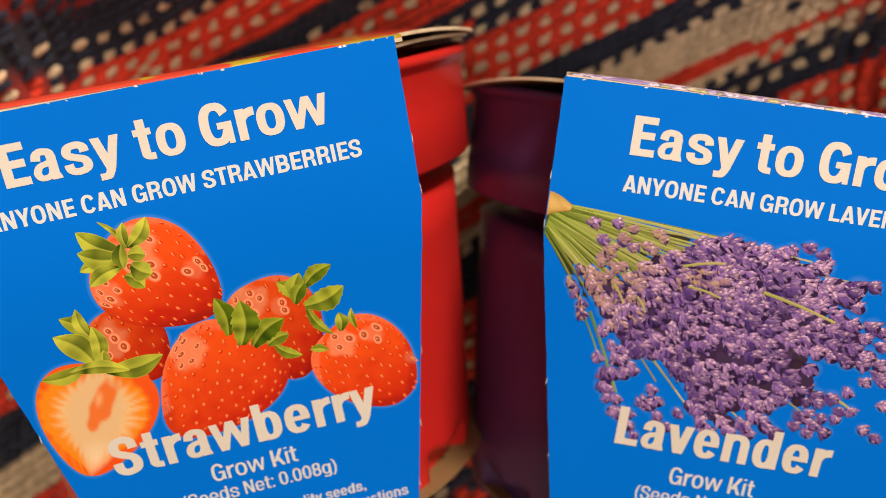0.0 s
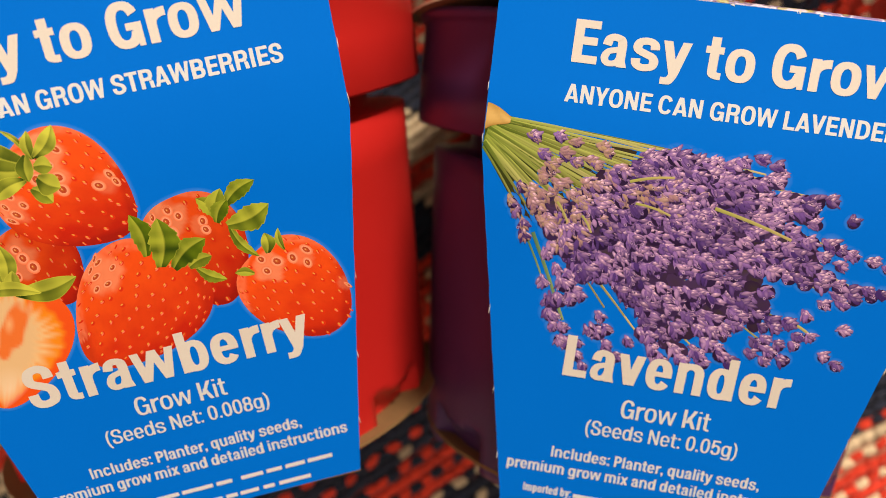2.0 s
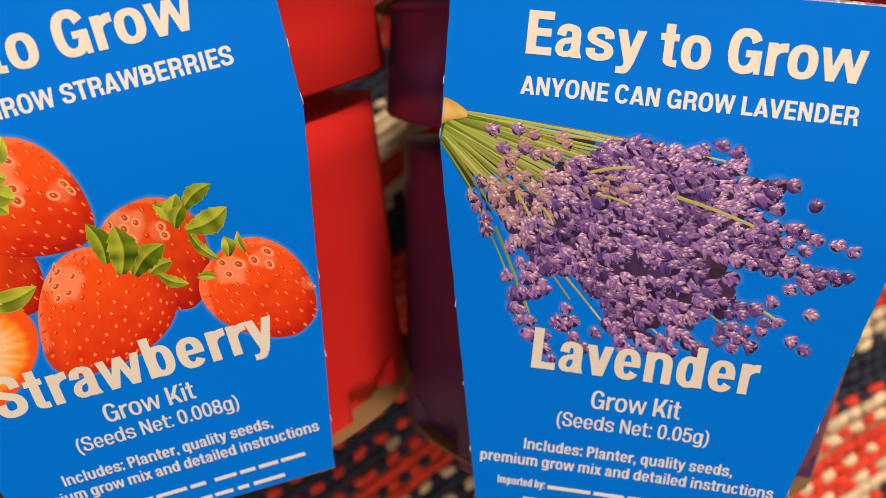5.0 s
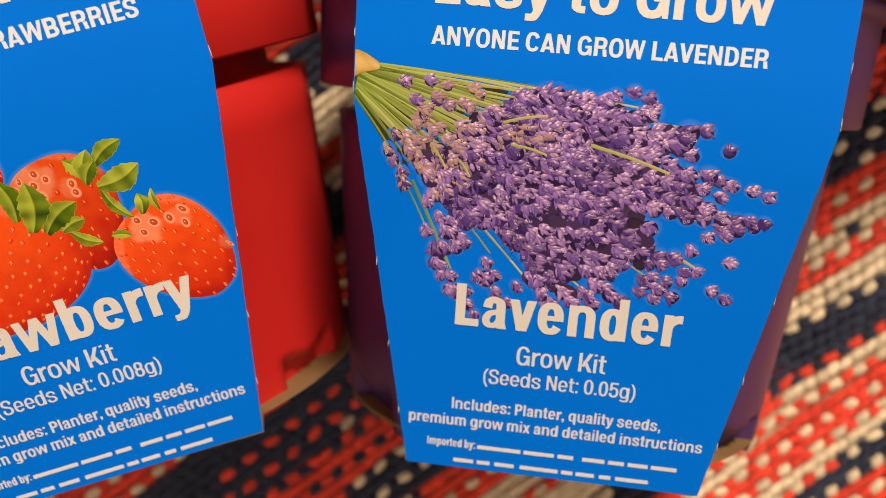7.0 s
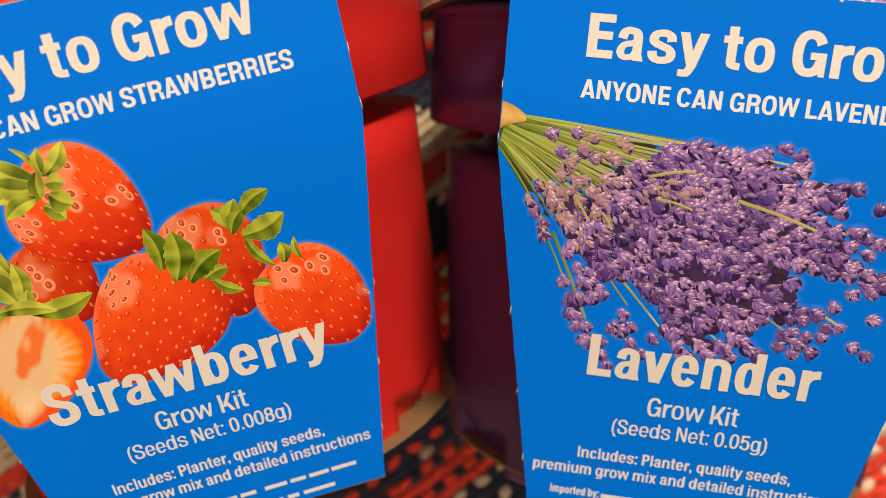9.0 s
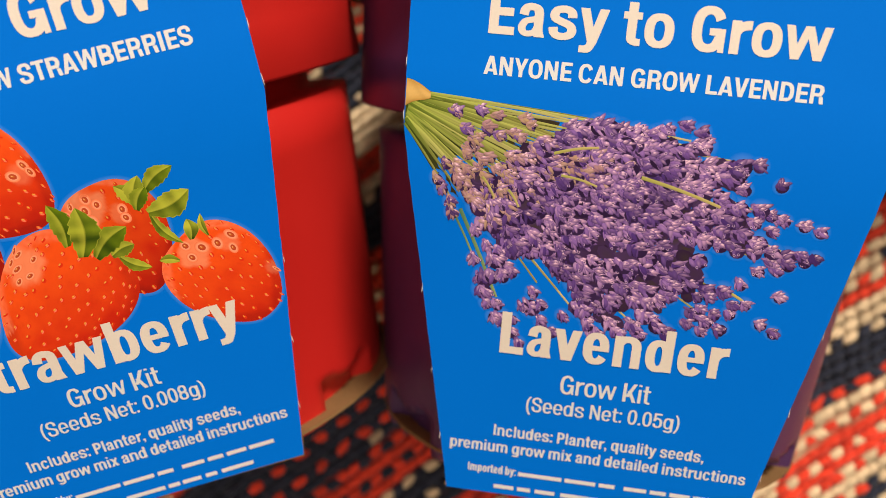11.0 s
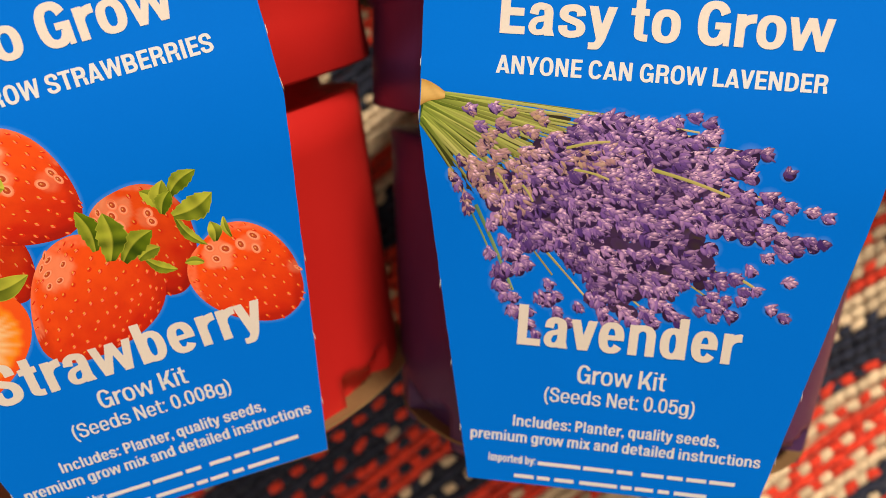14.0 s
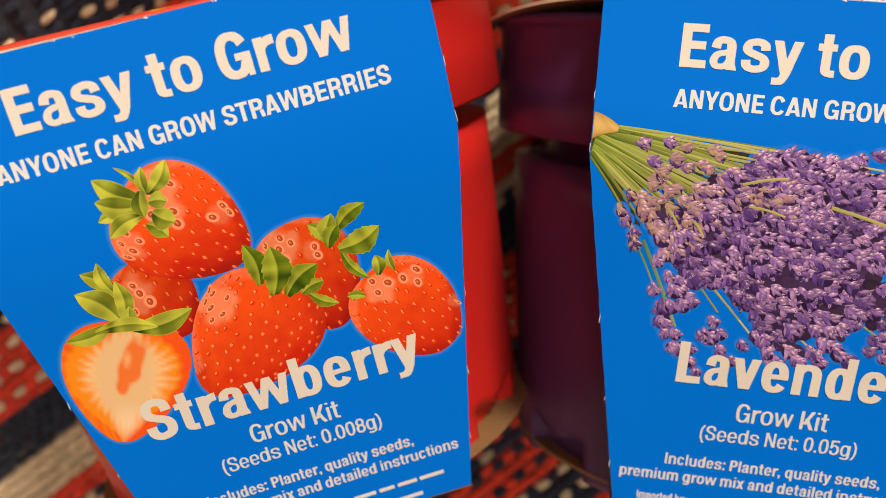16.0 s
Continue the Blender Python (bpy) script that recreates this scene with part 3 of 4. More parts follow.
def berry(sleeve, label, centre, turn, length, wide, glows, seed, lift, halo, light=1.0, peak=0.74, blunt=0.52, taper=0.0, shade=(0.35, -0.75)):
    """A strawberry: glows are the shining patches (x, y from its middle, radius, strength); shade is the way its dark side faces."""
    ink = Ink(seed, lift)
    rnd = ink.rnd
    at, us, ws = body_points(centre, turn, length, wide, peak, blunt, taper)
    halo_ring(halo, at, centre)
    deep, lo, hi, pale = (0.30, 0.010, 0.005), (0.58, 0.020, 0.005), (0.83, 0.080, 0.008), (0.92, 0.42, 0.21)

    def patch(x, y):
        best = 0.0
        for gx, gy, rad, strong in glows:
            d = math.hypot(x - centre[0] - gx, y - centre[1] - gy) / rad + 0.45 * noise.noise((x * 0.55, y * 0.55, seed))
            best = max(best, strong * min(1.0, max(0.0, (1.12 - d) / 0.35)))
        return best
    rows, inks = [], []
    for u in us:
        row, col = [], []
        for w in ws:
            x, y = at(u, w)
            row.append((x, y))
            r = min(1.0, math.hypot((u - 0.47) * 1.9, w * 0.97))
            side = ((x - centre[0]) * shade[0] + (y - centre[1]) * shade[1]) / (0.5 * length)
            q = mix(hi, lo, 0.40 + 1.0 * side + 0.35 * noise.noise((x * 0.4, y * 0.4, seed + 2)))
            q = mix(q, deep, 1.1 * max(0.0, side - 0.32) + max(0.0, r - 0.86) * 2.6 * (side > -0.15))
            if r > 0.90 and side < -0.05:
                q = mix(q, (0.92, 0.26, 0.12), (r - 0.90) * 7.0 * (0.55 + 0.6 * noise.noise((x * 1.6, y * 1.6, seed))))
            q = mix(q, pale, 0.42 * patch(x, y))
            q = mix(q, deep, 0.16 * noise.noise((x * 1.5, y * 1.5, seed + 5)))
            col.append(tuple(v * light for v in q))
        rows.append(row)
        inks.append(col)
    ink.grid(rows, inks)
    k, u = 0, 0.07

    def dim(q):
        return tuple(v * light for v in q)
    while u < 0.97:
        edge = math.hypot(at(u, 1)[0] - at(u, 0)[0], at(u, 1)[1] - at(u, 0)[1])
        m = max(2, int(edge * 2.5 / 2.05))
        for j in range(m + 1):
            w = math.sin(((j + (0.5 if k % 2 else 0)) / m * 2 - 1) * 1.40)
            if abs(w) > 0.965:
                continue
            x, y = at(u + rnd.uniform(-0.02, 0.02), w + rnd.uniform(-0.05, 0.05))
            thin = math.sqrt(max(0.10, 1 - w * w))
            tw = radians(turn) + rnd.uniform(-0.35, 0.35)
            if patch(x, y) > 0.35:
                big = rnd.uniform(0.85, 1.25)
                ink.ellipse(x, y, 0.98 * big, 0.84 * thin * big, tw, (0.84, 0.17, 0.06), (0.95, 0.58, 0.35), 14)
                ink.ellipse(x, y, 0.54 * big, 0.42 * thin * big, tw, (0.50, 0.07, 0.025), (0.34, 0.035, 0.010), 12)
                ink.ellipse(x - 0.05, y + 0.04, 0.36 * big, 0.24 * thin * big, tw, (0.46, 0.06, 0.014), (0.62, 0.16, 0.03), 10)
                ink.ellipse(x - 0.10, y + 0.10, 0.16, 0.09, tw, (0.70, 0.28, 0.09), (0.82, 0.46, 0.20), 7)
            else:
                ink.ellipse(x + 0.10, y - 0.14, 0.44, 0.36 * thin, tw, dim((0.72, 0.036, 0.007)), dim((0.58, 0.022, 0.006)), 10)
                if rnd.random() < 0.65:
                    ink.ellipse(x + 0.06, y - 0.22, 0.34, 0.12 * thin + 0.04, tw, dim((0.82, 0.12, 0.05)), dim((0.88, 0.24, 0.12)), 8)
                ink.ellipse(x, y, 0.28, 0.16 * thin, tw, dim((0.70, 0.14, 0.018)), dim((0.86, 0.40, 0.07)), 8)
        u += 1.85 / length
        k += 1
    return ink.done("printed_strawberry", sleeve, label)


def half_berry(sleeve, centre, turn, length, wide, lift, halo):
    ink = Ink(77, lift)
    at, us, ws = body_points(centre, turn, length, wide, 0.66, 0.46, 0.25, 61, 61)
    halo_ring(halo, at, centre)
    rows, inks = [], []
    for u in us:
        row, col = [], []
        for w in ws:
            x, y = at(u, w)
            row.append((x, y))
            r = min(1.0, math.hypot((u - 0.46) * 1.95, w))
            th = math.atan2(w, (u - 0.46) * 2)
            ray = 0.5 * math.sin(th * 30 + 3 * noise.noise((th * 3, r * 2, 1))) + 0.6 * noise.noise((th * 6, r * 1.5, 4))
            q = mix((0.84, 0.50, 0.22), (0.86, 0.25, 0.012), (r - 0.52 + 0.16 * ray) / 0.26)
            q = mix(q, (0.82, 0.085, 0.010), (r - 0.93 + 0.05 * ray + 0.16 * max(0.0, w)) / 0.12)
            core = math.hypot((u - 0.34) / 0.24, (w - 0.06 + 0.5 * (u - 0.34)) / 0.22) + 0.45 * noise.noise((u * 8, w * 5, 3.0))
            flesh = math.hypot((u - 0.46) / 0.44, (w + 0.02) / 0.50) + 0.14 * ray
            q = mix(q, (0.76, 0.47, 0.22), (1.10 - flesh) / 0.3)
            q = mix(q, (0.80, 0.17, 0.030), (0.98 - core) / 0.25)
            q = mix(q, (0.86, 0.44, 0.18), 0.8 * (0.45 - math.hypot((u - 0.30) / 0.2, w / 0.2)) / 0.4)
            q = mix(q, (0.86, 0.60, 0.36), 0.9 * (1 - math.hypot((u - 0.83) / 0.20, (w - 0.1) / 0.55)))
            q = mix(q, (0.84, 0.10, 0.012), 1.4 * (0.20 - u) * (abs(w) > 0.3) * 4)
            col.append(q)
        rows.append(row)
        inks.append(col)
    ink.grid(rows, inks)
    return ink.done("printed_half_strawberry", sleeve, "printed half strawberry cut open to pale orange flesh")


def sepals(sleeve, blades, seed, lift, tone, teeth=0.0):
    """A crown of leaves: each blade has a foot, a tip and a width; every blade is a printed piece of its own."""
    rnd = random.Random(seed)
    for k, (foot, tip, wide) in enumerate(blades):
        ink = Ink(seed + k, lift + 0.006 * k)
        leaf(ink, foot, tip, wide, min(1.0, max(0.0, tone + rnd.uniform(-0.25, 0.25))), 0.10 * (1 if k % 2 else -1), teeth)
        ink.done("printed_leaf", sleeve, "printed green strawberry leaf")


def strawberry_picture(sl):
    halo = Ink(60, 0.02, 0.0006)
    berry(sl, "printed strawberry half hidden behind others", (-13.0, -13.4), -70, 14, 11.6, ((-3.0, 1.8, 3.0, 0.9),), 5, 0.06, halo, 0.80, shade=(0.7, -0.4))
    berry(sl, "large printed ripe red strawberry with green leaves", (-6.1, -3.8), -44, 19.4, 17.6,
          ((-2.2, 6.0, 3.0, 1.0), (-1.6, 2.6, 2.2, 0.9), (-8.0, -0.4, 2.2, 0.7), (5.2, 0.6, 1.6, 0.5)), 1, 0.12, halo, peak=0.76, blunt=0.46, taper=0.22, shade=(0.25, -0.85))
    berry(sl, "printed ripe red strawberry lying behind another", (9.0, -16.6), -78, 19.0, 14.8, ((-3.6, 6.2, 3.2, 1.0), (0.8, 4.2, 1.4, 0.6)), 2, 0.10, halo, 0.86, peak=0.72, shade=(0.5, -0.7))
    berry(sl, "large printed heart-shaped red strawberry", (-2.6, -23.6), -138, 21.8, 19.4, ((-3.0, 7.2, 3.2, 1.0),), 3, 0.17, halo, peak=0.70, blunt=0.40, taper=0.32, shade=(0.3, -0.7))
    berry(sl, "small printed round red strawberry", (21.7, -26.5), -57, 18.8, 15.6, ((-3.6, 5.0, 2.4, 1.0), (1.8, 5.6, 1.6, 0.6), (7.2, -0.6, 1.2, 0.5)), 4, 0.20, halo, 1.02, peak=0.80, blunt=0.40, taper=0.12, shade=(0.2, -0.6))
    half_berry(sl, (-21.8, -25.0), -111, 20.6, 18.4, 0.24, halo)
    halo.done("printed_halo", sl, "pale printed halo round the fruit")
    sepals(sl, [((-9.9, 3.0), (-12.6, 7.0), 0.8), ((-9.4, 2.2), (-9.1, 6.2), 1.7), ((-9.2, 2.4), (-5.7, 6.3), 2.5), ((-10.4, 1.8), (-15.9, 6.1), 3.4), ((-13.6, 0.4), (-16.9, 0.2), 1.8),
                ((-10.9, 1.0), (-16.5, 3.0), 3.4), ((-11.2, -0.4), (-16.2, -2.4), 2.6), ((-10.8, -1.8), (-8.6, -4.4), 2.6), ((-9.6, -0.4), (-7.0, -2.5), 3.4), ((-9.6, 1.2), (-7.2, 0.6), 2.6), ((-10.2, 3.0), (-10.8, -0.8), 2.4)], 110, 0.30, 0.62)
    sepals(sl, [((14.0, -13.6), (17.2, -19.4), 1.6), ((14.2, -10.2), (19.2, -7.3), 2.8), ((13.0, -12.0), (10.4, -8.2), 2.6), ((12.6, -11.8), (14.1, -7.5), 2.8),
                ((13.8, -13.4), (20.4, -11.4), 4.0), ((12.4, -12.6), (14.6, -9.4), 2.6)], 130, 0.30, 0.20, 0.18)
    sepals(sl, [((7.8, -19.0), (11.7, -21.9), 1.9), ((6.8, -18.6), (10.4, -17.6), 2.6), ((1.4, -15.4), (0.7, -8.5), 3.2), ((4.6, -18.3), (10.2, -14.6), 3.8), ((2.9, -17.6), (4.3, -9.9), 4.4)], 150, 0.31, 0.12, 0.20)
    sepals(sl, [((18.5, -19.2), (18.7, -15.8), 2.2), ((21.0, -19.2), (20.8, -15.5), 1.1), ((15.8, -22.0), (13.0, -21.2), 1.5)], 170, 0.31, 0.30)
    sepals(sl, [((-18.3, -10.4), (-21.9, -6.3), 2.8), ((-18.4, -10.4), (-19.2, -5.3), 2.0), ((-19.0, -14.8), (-23.6, -9.0), 4.2), ((-20.4, -15.0), (-27.4, -15.8), 2.6), ((-18.6, -15.2), (-17.8, -8.6), 2.6),
                ((-17.6, -16.6), (-17.2, -13.0), 2.2), ((-18.0, -16.6), (-9.0, -16.0), 3.6), ((-23.0, -15.6), (-14.4, -17.4), 2.4)], 190, 0.33, 0.66)


def lavender_picture(sl):
    """A tied bunch: stems fan out of the band, and each ends in a spike of bud whorls."""
    rnd = random.Random(21)
    root = (-35.0, 3.6)
    tips = ((-1.8, 41), (-2.6, 45), (-3.8, 47), (-5, 53), (-8.5, 52), (-10.5, 49), (-12, 58), (-14.5, 55), (-16.5, 64), (-19, 60), (-21, 50), (-24, 53), (-26.5, 59), (-29, 54), (-31, 60), (-34, 54),
            (-37, 55), (-40, 52), (-43, 50), (-47, 46.5), (-50, 37), (-54, 41), (-57, 36), (-60, 39), (-62, 41), (-64, 35))
    holes = ((-14.2, -21.0, 2.4, 2.0), (-9.3, -24.2, 1.5, 2.6), (-16.8, -25.6, 1.8, 2.6), (-7.0, -29.6, 1.4, 2.2), (13.6, -17.0, 2.0, 1.3), (7.8, -24.6, 0.8, 1.6), (-25.2, -18.0, 2.2, 5.0),
             (1.4, -26.4, 0.8, 0.5), (-21.6, -19.2, 0.8, 3.0), (11.2, 0.6, 1.8, 0.7), (5.6, 2.0, 1.2, 0.5), (22.2, -5.4, 2.0, 0.9))

    def place(deg, r):
        return root[0] + r * math.cos(radians(deg)), root[1] + r * math.sin(radians(deg))

    def free(x, y, grow=0.0):
        return any(math.hypot((x - hx) / (ha + grow), (y - hy) / (hb + grow)) < 1 for hx, hy, ha, hb in holes)

    def reach(deg):
        for (a, ra), (b, rb) in zip(tips, tips[1:]):
            if b <= deg <= a:
                return min(ra, rb)
        return 28
    spikes = list(tips)
    for k in range(58):
        deg = -1 - 51 * ((k + rnd.random()) / 58)
        spikes.append((deg, reach(deg) * (1 - 0.62 * rnd.random() ** 1.2)))

    def foot(deg):
        f = min(1.0, max(0.0, (2 - deg) / 64)) + rnd.uniform(-0.04, 0.04)
        return -34.0 - 0.85 * f, 5.3 - 5.0 * f

    ground = Ink(30, 0.03)
    rows, inks = [], []
    for k in range(40):
        f = k / 39
        deg = -2.6 - 58.4 * f
        ex, ey = place(deg, 23 - 7 * f)
        fx, fy = -34.85, 5.8 - 5.6 * f
        rows.append([(fx + (ex - fx) * i / 18, fy + (ey - fy) * i / 18) for i in range(19)])
        inks.append([mix((0.040, 0.062, 0.005), (0.038, 0.026, 0.014), i / 18) for i in range(19)])
    ground.grid(rows, inks)
    ground.done("printed_stem_ground", sl, "dark green printed depth among the stems")
    for k, (deg, tip) in enumerate(spikes + [(-1.8 - 59 * j / 20, 24 - 7 * (j > 15)) for j in range(0, 21, 2)]):
        if deg < -50 and tip > 18 or 26 <= k < len(spikes) and k % 3:
            continue
        stem = Ink(31, 0.10 + 0.0015 * k)
        ex, ey = place(deg, tip * 0.93)
        fx, fy = foot(deg)
        bow = rnd.uniform(-0.8, 0.8)
        pts = [(fx + (ex - fx) * i / 28, fy + (ey - fy) * i / 28 + bow * math.sin(math.pi * i / 28)) for i in range(29)]
        g = rnd.random() ** 0.8
        stem.strip(pts, rnd.uniform(0.34, 0.66), 0.28, mix((0.07, 0.12, 0.008), (0.40, 0.45, 0.07), g), mix((0.24, 0.22, 0.05), (0.55, 0.46, 0.20), g))
        stem.done("printed_stem", sl)

    shade = Ink(32, 0.26, 0.0004)
    for k in range(520):
        deg = rnd.uniform(-51, -4.5)
        lo = 19 + 8 * math.exp(-((deg + 1) / 11) ** 2) - 5 * (deg < -40)
        r = rnd.uniform(lo, reach(deg) - 2.2)
        x, y = place(deg, r)
        if free(x, y, 1.4):
            continue
        d = mix((0.030, 0.012, 0.040), (0.075, 0.035, 0.11), rnd.random())
        shade.ellipse(x, y, rnd.uniform(1.0, 2.0), rnd.uniform(0.8, 1.4), rnd.uniform(0, 3.1), d, mix(d, (0.05, 0.035, 0.018), rnd.random()), 9)
    shade.done("printed_bud_ground", sl, "dark purple printed depth inside the bunch")

    whorls = []
    for deg, tip in spikes:
        start = max(17.0 + 8.0 * math.exp(-((deg + 1) / 12) ** 2) - 5 * (deg < -45), tip - rnd.uniform(14, 26))
        r = tip - 1.0
        while r > start:
            x, y = place(deg + rnd.uniform(-0.8, 0.8), r)
            if not free(x, y, 0.9):
                whorls.append((x, y, radians(deg), r, (0.72 if tip - r < 2.5 else 1.0) * rnd.uniform(0.85, 1.15)))
            r -= rnd.uniform(2.1, 3.0)
    for x, y, deg in ((20.4, -3.5, 30), (27.0, -9.8, -5), (24.6, -9.1, -5), (23.3, -26.6, -20), (21.2, -25.4, -20), (23.2, -20.6, 0), (17.2, -19.2, -60), (-23.0, -19.9, -75), (-21.9, -23.0, -75),
                      (-20.6, -25.3, -40), (-18.8, -27.2, -50), (-19.2, -29.4, -60), (-16.0, -31.6, -60), (-14.8, -33.4, -60), (-29.4, -7.6, -60), (-28.6, -9.0, -60), (-26.9, -12.7, -70), (-27.2, -11.0, -60),
                      (-27.2, 2.9, -10), (-23.6, 3.4, -10), (-25.4, 0.4, -20), (-22.4, 0.6, -15), (-24.2, -1.6, -25), (-20.6, 0.0, -15), (-28.2, -5.0, -60), (-23.0, -15.2, -60), (-21.0, -17.6, -60), (-19.0, -19.6, -50), (-17.0, -21.4, -50), (6.0, 3.9, 0), (8.2, 3.2, 0), (3.4, 3.2, 0), (12.0, -24.0, -40), (14.2, -24.6, -40), (10.4, -26.6, -40), (12.6, -27.6, -40), (15.6, -26.8, -40),
                      (5.4, -26.6, -40), (7.6, -28.2, -40), (18.4, -22.4, -30), (13.0, -21.8, -30), (16.4, -24.2, -30), (2.8, -28.6, -40), (24.8, -13.6, -20), (22.0, -16.4, -20), (21.6, -8.6, -10), (19.6, -8.0, -10), (17.6, -9.4, -10), (20.2, -10.4, -10), (25.6, -14.6, -20), (27.0, -13.8, -20), (-13.4, -24.4, -50), (-12.0, -26.4, -50), (-14.6, -27.0, -50), (-11.6, -29.4, -50),
                      (-9.8, -30.8, -50), (-8.4, -27.8, -50), (-6.2, -26.0, -45), (-4.6, -28.4, -45), (-2.6, -30.0, -45), (0.0, -29.6, -45), (23.4, -15.4, -20), (19.4, -16.8, -20)):
        whorls.append((x, y, radians(deg), 60 if x > -24 else 20, 0.72))
    for k in range(36):
        deg = rnd.uniform(-58, -3)
        r = rnd.uniform(11.5, 21)
        whorls.append((*place(deg, r), radians(deg), 12, rnd.uniform(0.42, 0.66)))
    for k in range(90):
        deg = rnd.uniform(-49, -4)
        x, y = place(deg, rnd.uniform(24, max(25, reach(deg) - 2)))
        if not free(x, y, 1.2):
            whorls.append((x, y, radians(deg), 40, rnd.uniform(0.7, 1.0)))
    rnd.shuffle(whorls)
    whorls = [q for q in whorls if math.hypot((q[0] + 3.2) / 3.6, (q[1] + 16.4) / 1.6) > 1]

    halo = Ink(36, 0.012, 0.00008)
    for x, y, a, rr, size in whorls:
        halo.ellipse(x, y, 2.1 * size, 1.9 * size, a, CARD_BLUE, mix(GLOW_BLUE, (0.3, 0.4, 0.8), 0.25), 14)
    halo.done("printed_halo", sl, "pale printed halo round the flowers")

    buds = Ink(33, 0.30, 0.0006)
    violet = ((0.090, 0.038, 0.20), (0.19, 0.088, 0.32), (0.30, 0.150, 0.43), (0.46, 0.25, 0.49))
    cream, rose = (0.50, 0.32, 0.16), (0.42, 0.21, 0.24)
    for index, (x, y, a, rr, size) in enumerate(whorls):
        buds.lift = 0.30 + 0.024 * (index % 22)
        dry = max(0.0, 1.15 - (rr - 11) / 13) * (y > -18)
        dry = max(dry, 0.9 * max(0.0, 1 - math.hypot((x + 9) / 9, (y + 3.5) / 3.0)))
        tone = noise.noise((x * 0.16, y * 0.16, 4.0)) + rnd.uniform(-0.3, 0.3)
        lit = max(0.22, 0.44 + 0.85 * tone) - 0.22 * dry
        under = mix((0.022, 0.009, 0.036), (0.045, 0.020, 0.075), rnd.random())
        buds.ellipse(x + 0.1, y - 0.2, 1.3 * size, 1.15 * size, a, under, under, 12)
        for q in range(rnd.randint(12, 18)):
            th = rnd.uniform(-math.pi, math.pi)
            far = rnd.uniform(0.2, 1.15) * size
            bx, by = x + far * math.cos(th), y + 0.92 * far * math.sin(th)
            aa = a + 0.8 * math.sin(th - a) + rnd.uniform(-0.3, 0.3)
            base = violet[rnd.choice((0, 1, 1, 2, 2, 3))]
            base = mix(base, (0.36, 0.20, 0.40), 0.5 * tone) if tone > 0 else mix(base, (0.060, 0.026, 0.145), -1.5 * tone)
            if rnd.random() < dry * 0.9:
                base = mix(cream, rose, rnd.random())
            shine = min(1.0, max(0.0, lit + 0.50 * math.sin(th + 0.5) + rnd.uniform(-0.35, 0.35)))
            crest = mix(base, (0.74, 0.43, 0.55), 0.85 * shine)
            edge = mix(base, (0.040, 0.016, 0.072), 0.68)
            ln, wd = rnd.uniform(0.50, 0.86) * size ** 0.4, rnd.uniform(0.22, 0.40) * size ** 0.4
            c, s = math.cos(aa), math.sin(aa)
            pts, rim = [], []
            for i in range(10):
                t = 2 * math.pi * i / 10
                u, w = ln * (math.cos(t) + 0.2 * math.cos(t) ** 3), wd * math.sin(t) * (1 - 0.2 * math.cos(t))
                pts.append((bx + u * c - w * s, by + u * s + w * c))
                rim.append(mix(edge, base, 0.5 + 0.5 * math.sin(t + aa - 0.4)))
            buds.fan(pts, (bx + 0.15 * c - 0.08, by + 0.15 * s + 0.12), rim, crest)
            if shine > 0.60:
                buds.ellipse(bx - 0.08, by + 0.16, rnd.uniform(0.16, 0.28), rnd.uniform(0.10, 0.16), aa, mix(crest, (0.80, 0.55, 0.66), 0.3), mix(crest, (0.92, 0.68, 0.72), 0.9 * shine), 7)
            if rnd.random() < 0.10 and rr > 16:
                px, py = bx + 0.5 * ln * c, by + 0.5 * ln * s
                buds.ellipse(px, py, 0.24, 0.20, aa, mix(crest, (0.74, 0.50, 0.64), 0.6), mix(crest, (0.74, 0.50, 0.64), 0.4), 9)
                buds.ellipse(px, py, 0.15, 0.12, aa, (0.07, 0.028, 0.10), (0.05, 0.02, 0.07), 7)
    tagged(buds.done("printed_lavender_bloom", sl, "printed purple lavender flower buds with pale tips"), kind="stuff")

    for x0, y0, x1, y1, wide in ((0.6, -4.3, 12.4, -7.6, 0.55), (-12.4, -2.0, -6.0, -0.6, 0.45), (-11.0, -5.2, -5.6, -6.4, 0.40), (-26.2, -13.4, -22.8, -20.2, 0.35), (-25.6, -12.0, -19.0, -26.0, 0.6),
                                 (15.0, -20.6, 18.4, -22.2, 0.5), (-18.6, -8.2, -16.8, -10.8, 0.4), (-22.6, -6.6, -20.6, -9.6, 0.4), (-13.2, -12.0, -11.0, -13.6, 0.35)):
        pts = [(x0 + (x1 - x0) * f, y0 + (y1 - y0) * f + 0.25 * math.sin(3 * f)) for f in (k / 14 for k in range(15))]
        over = Ink(34, 0.24 if y0 < -11 else 0.84)
        over.strip(pts, wide, wide * 0.8, *(((0.40, 0.38, 0.09), (0.52, 0.42, 0.15)) if x0 > -25 else ((0.10, 0.20, 0.10), (0.26, 0.34, 0.12))))
        over.done("printed_stalk", sl, "printed yellow-green stalk among the buds")

    band = Ink(35, 0.90)
    rows, inks = [], []
    for i in range(13):
        f = i / 12
        x = -34.9 + 3.7 * f
        hi = 6.9 - 1.7 * f ** 1.6
        lo = 2.9 + 1.6 * f + 0.2 * math.sin(5 * f)
        rows.append([(x, lo + (hi - lo) * j / 6) for j in range(7)])
        inks.append([mix(mix((0.50, 0.27, 0.055), (0.68, 0.42, 0.13), math.sin(math.pi * j / 6)), (0.30, 0.16, 0.03), 0.5 * (j == 0) + 0.25 * math.sin(9 * f + j)) for j in range(7)])
    band.grid(rows, inks)
    band.done("printed_tie_band", sl, "printed yellow-brown tie round the stems")


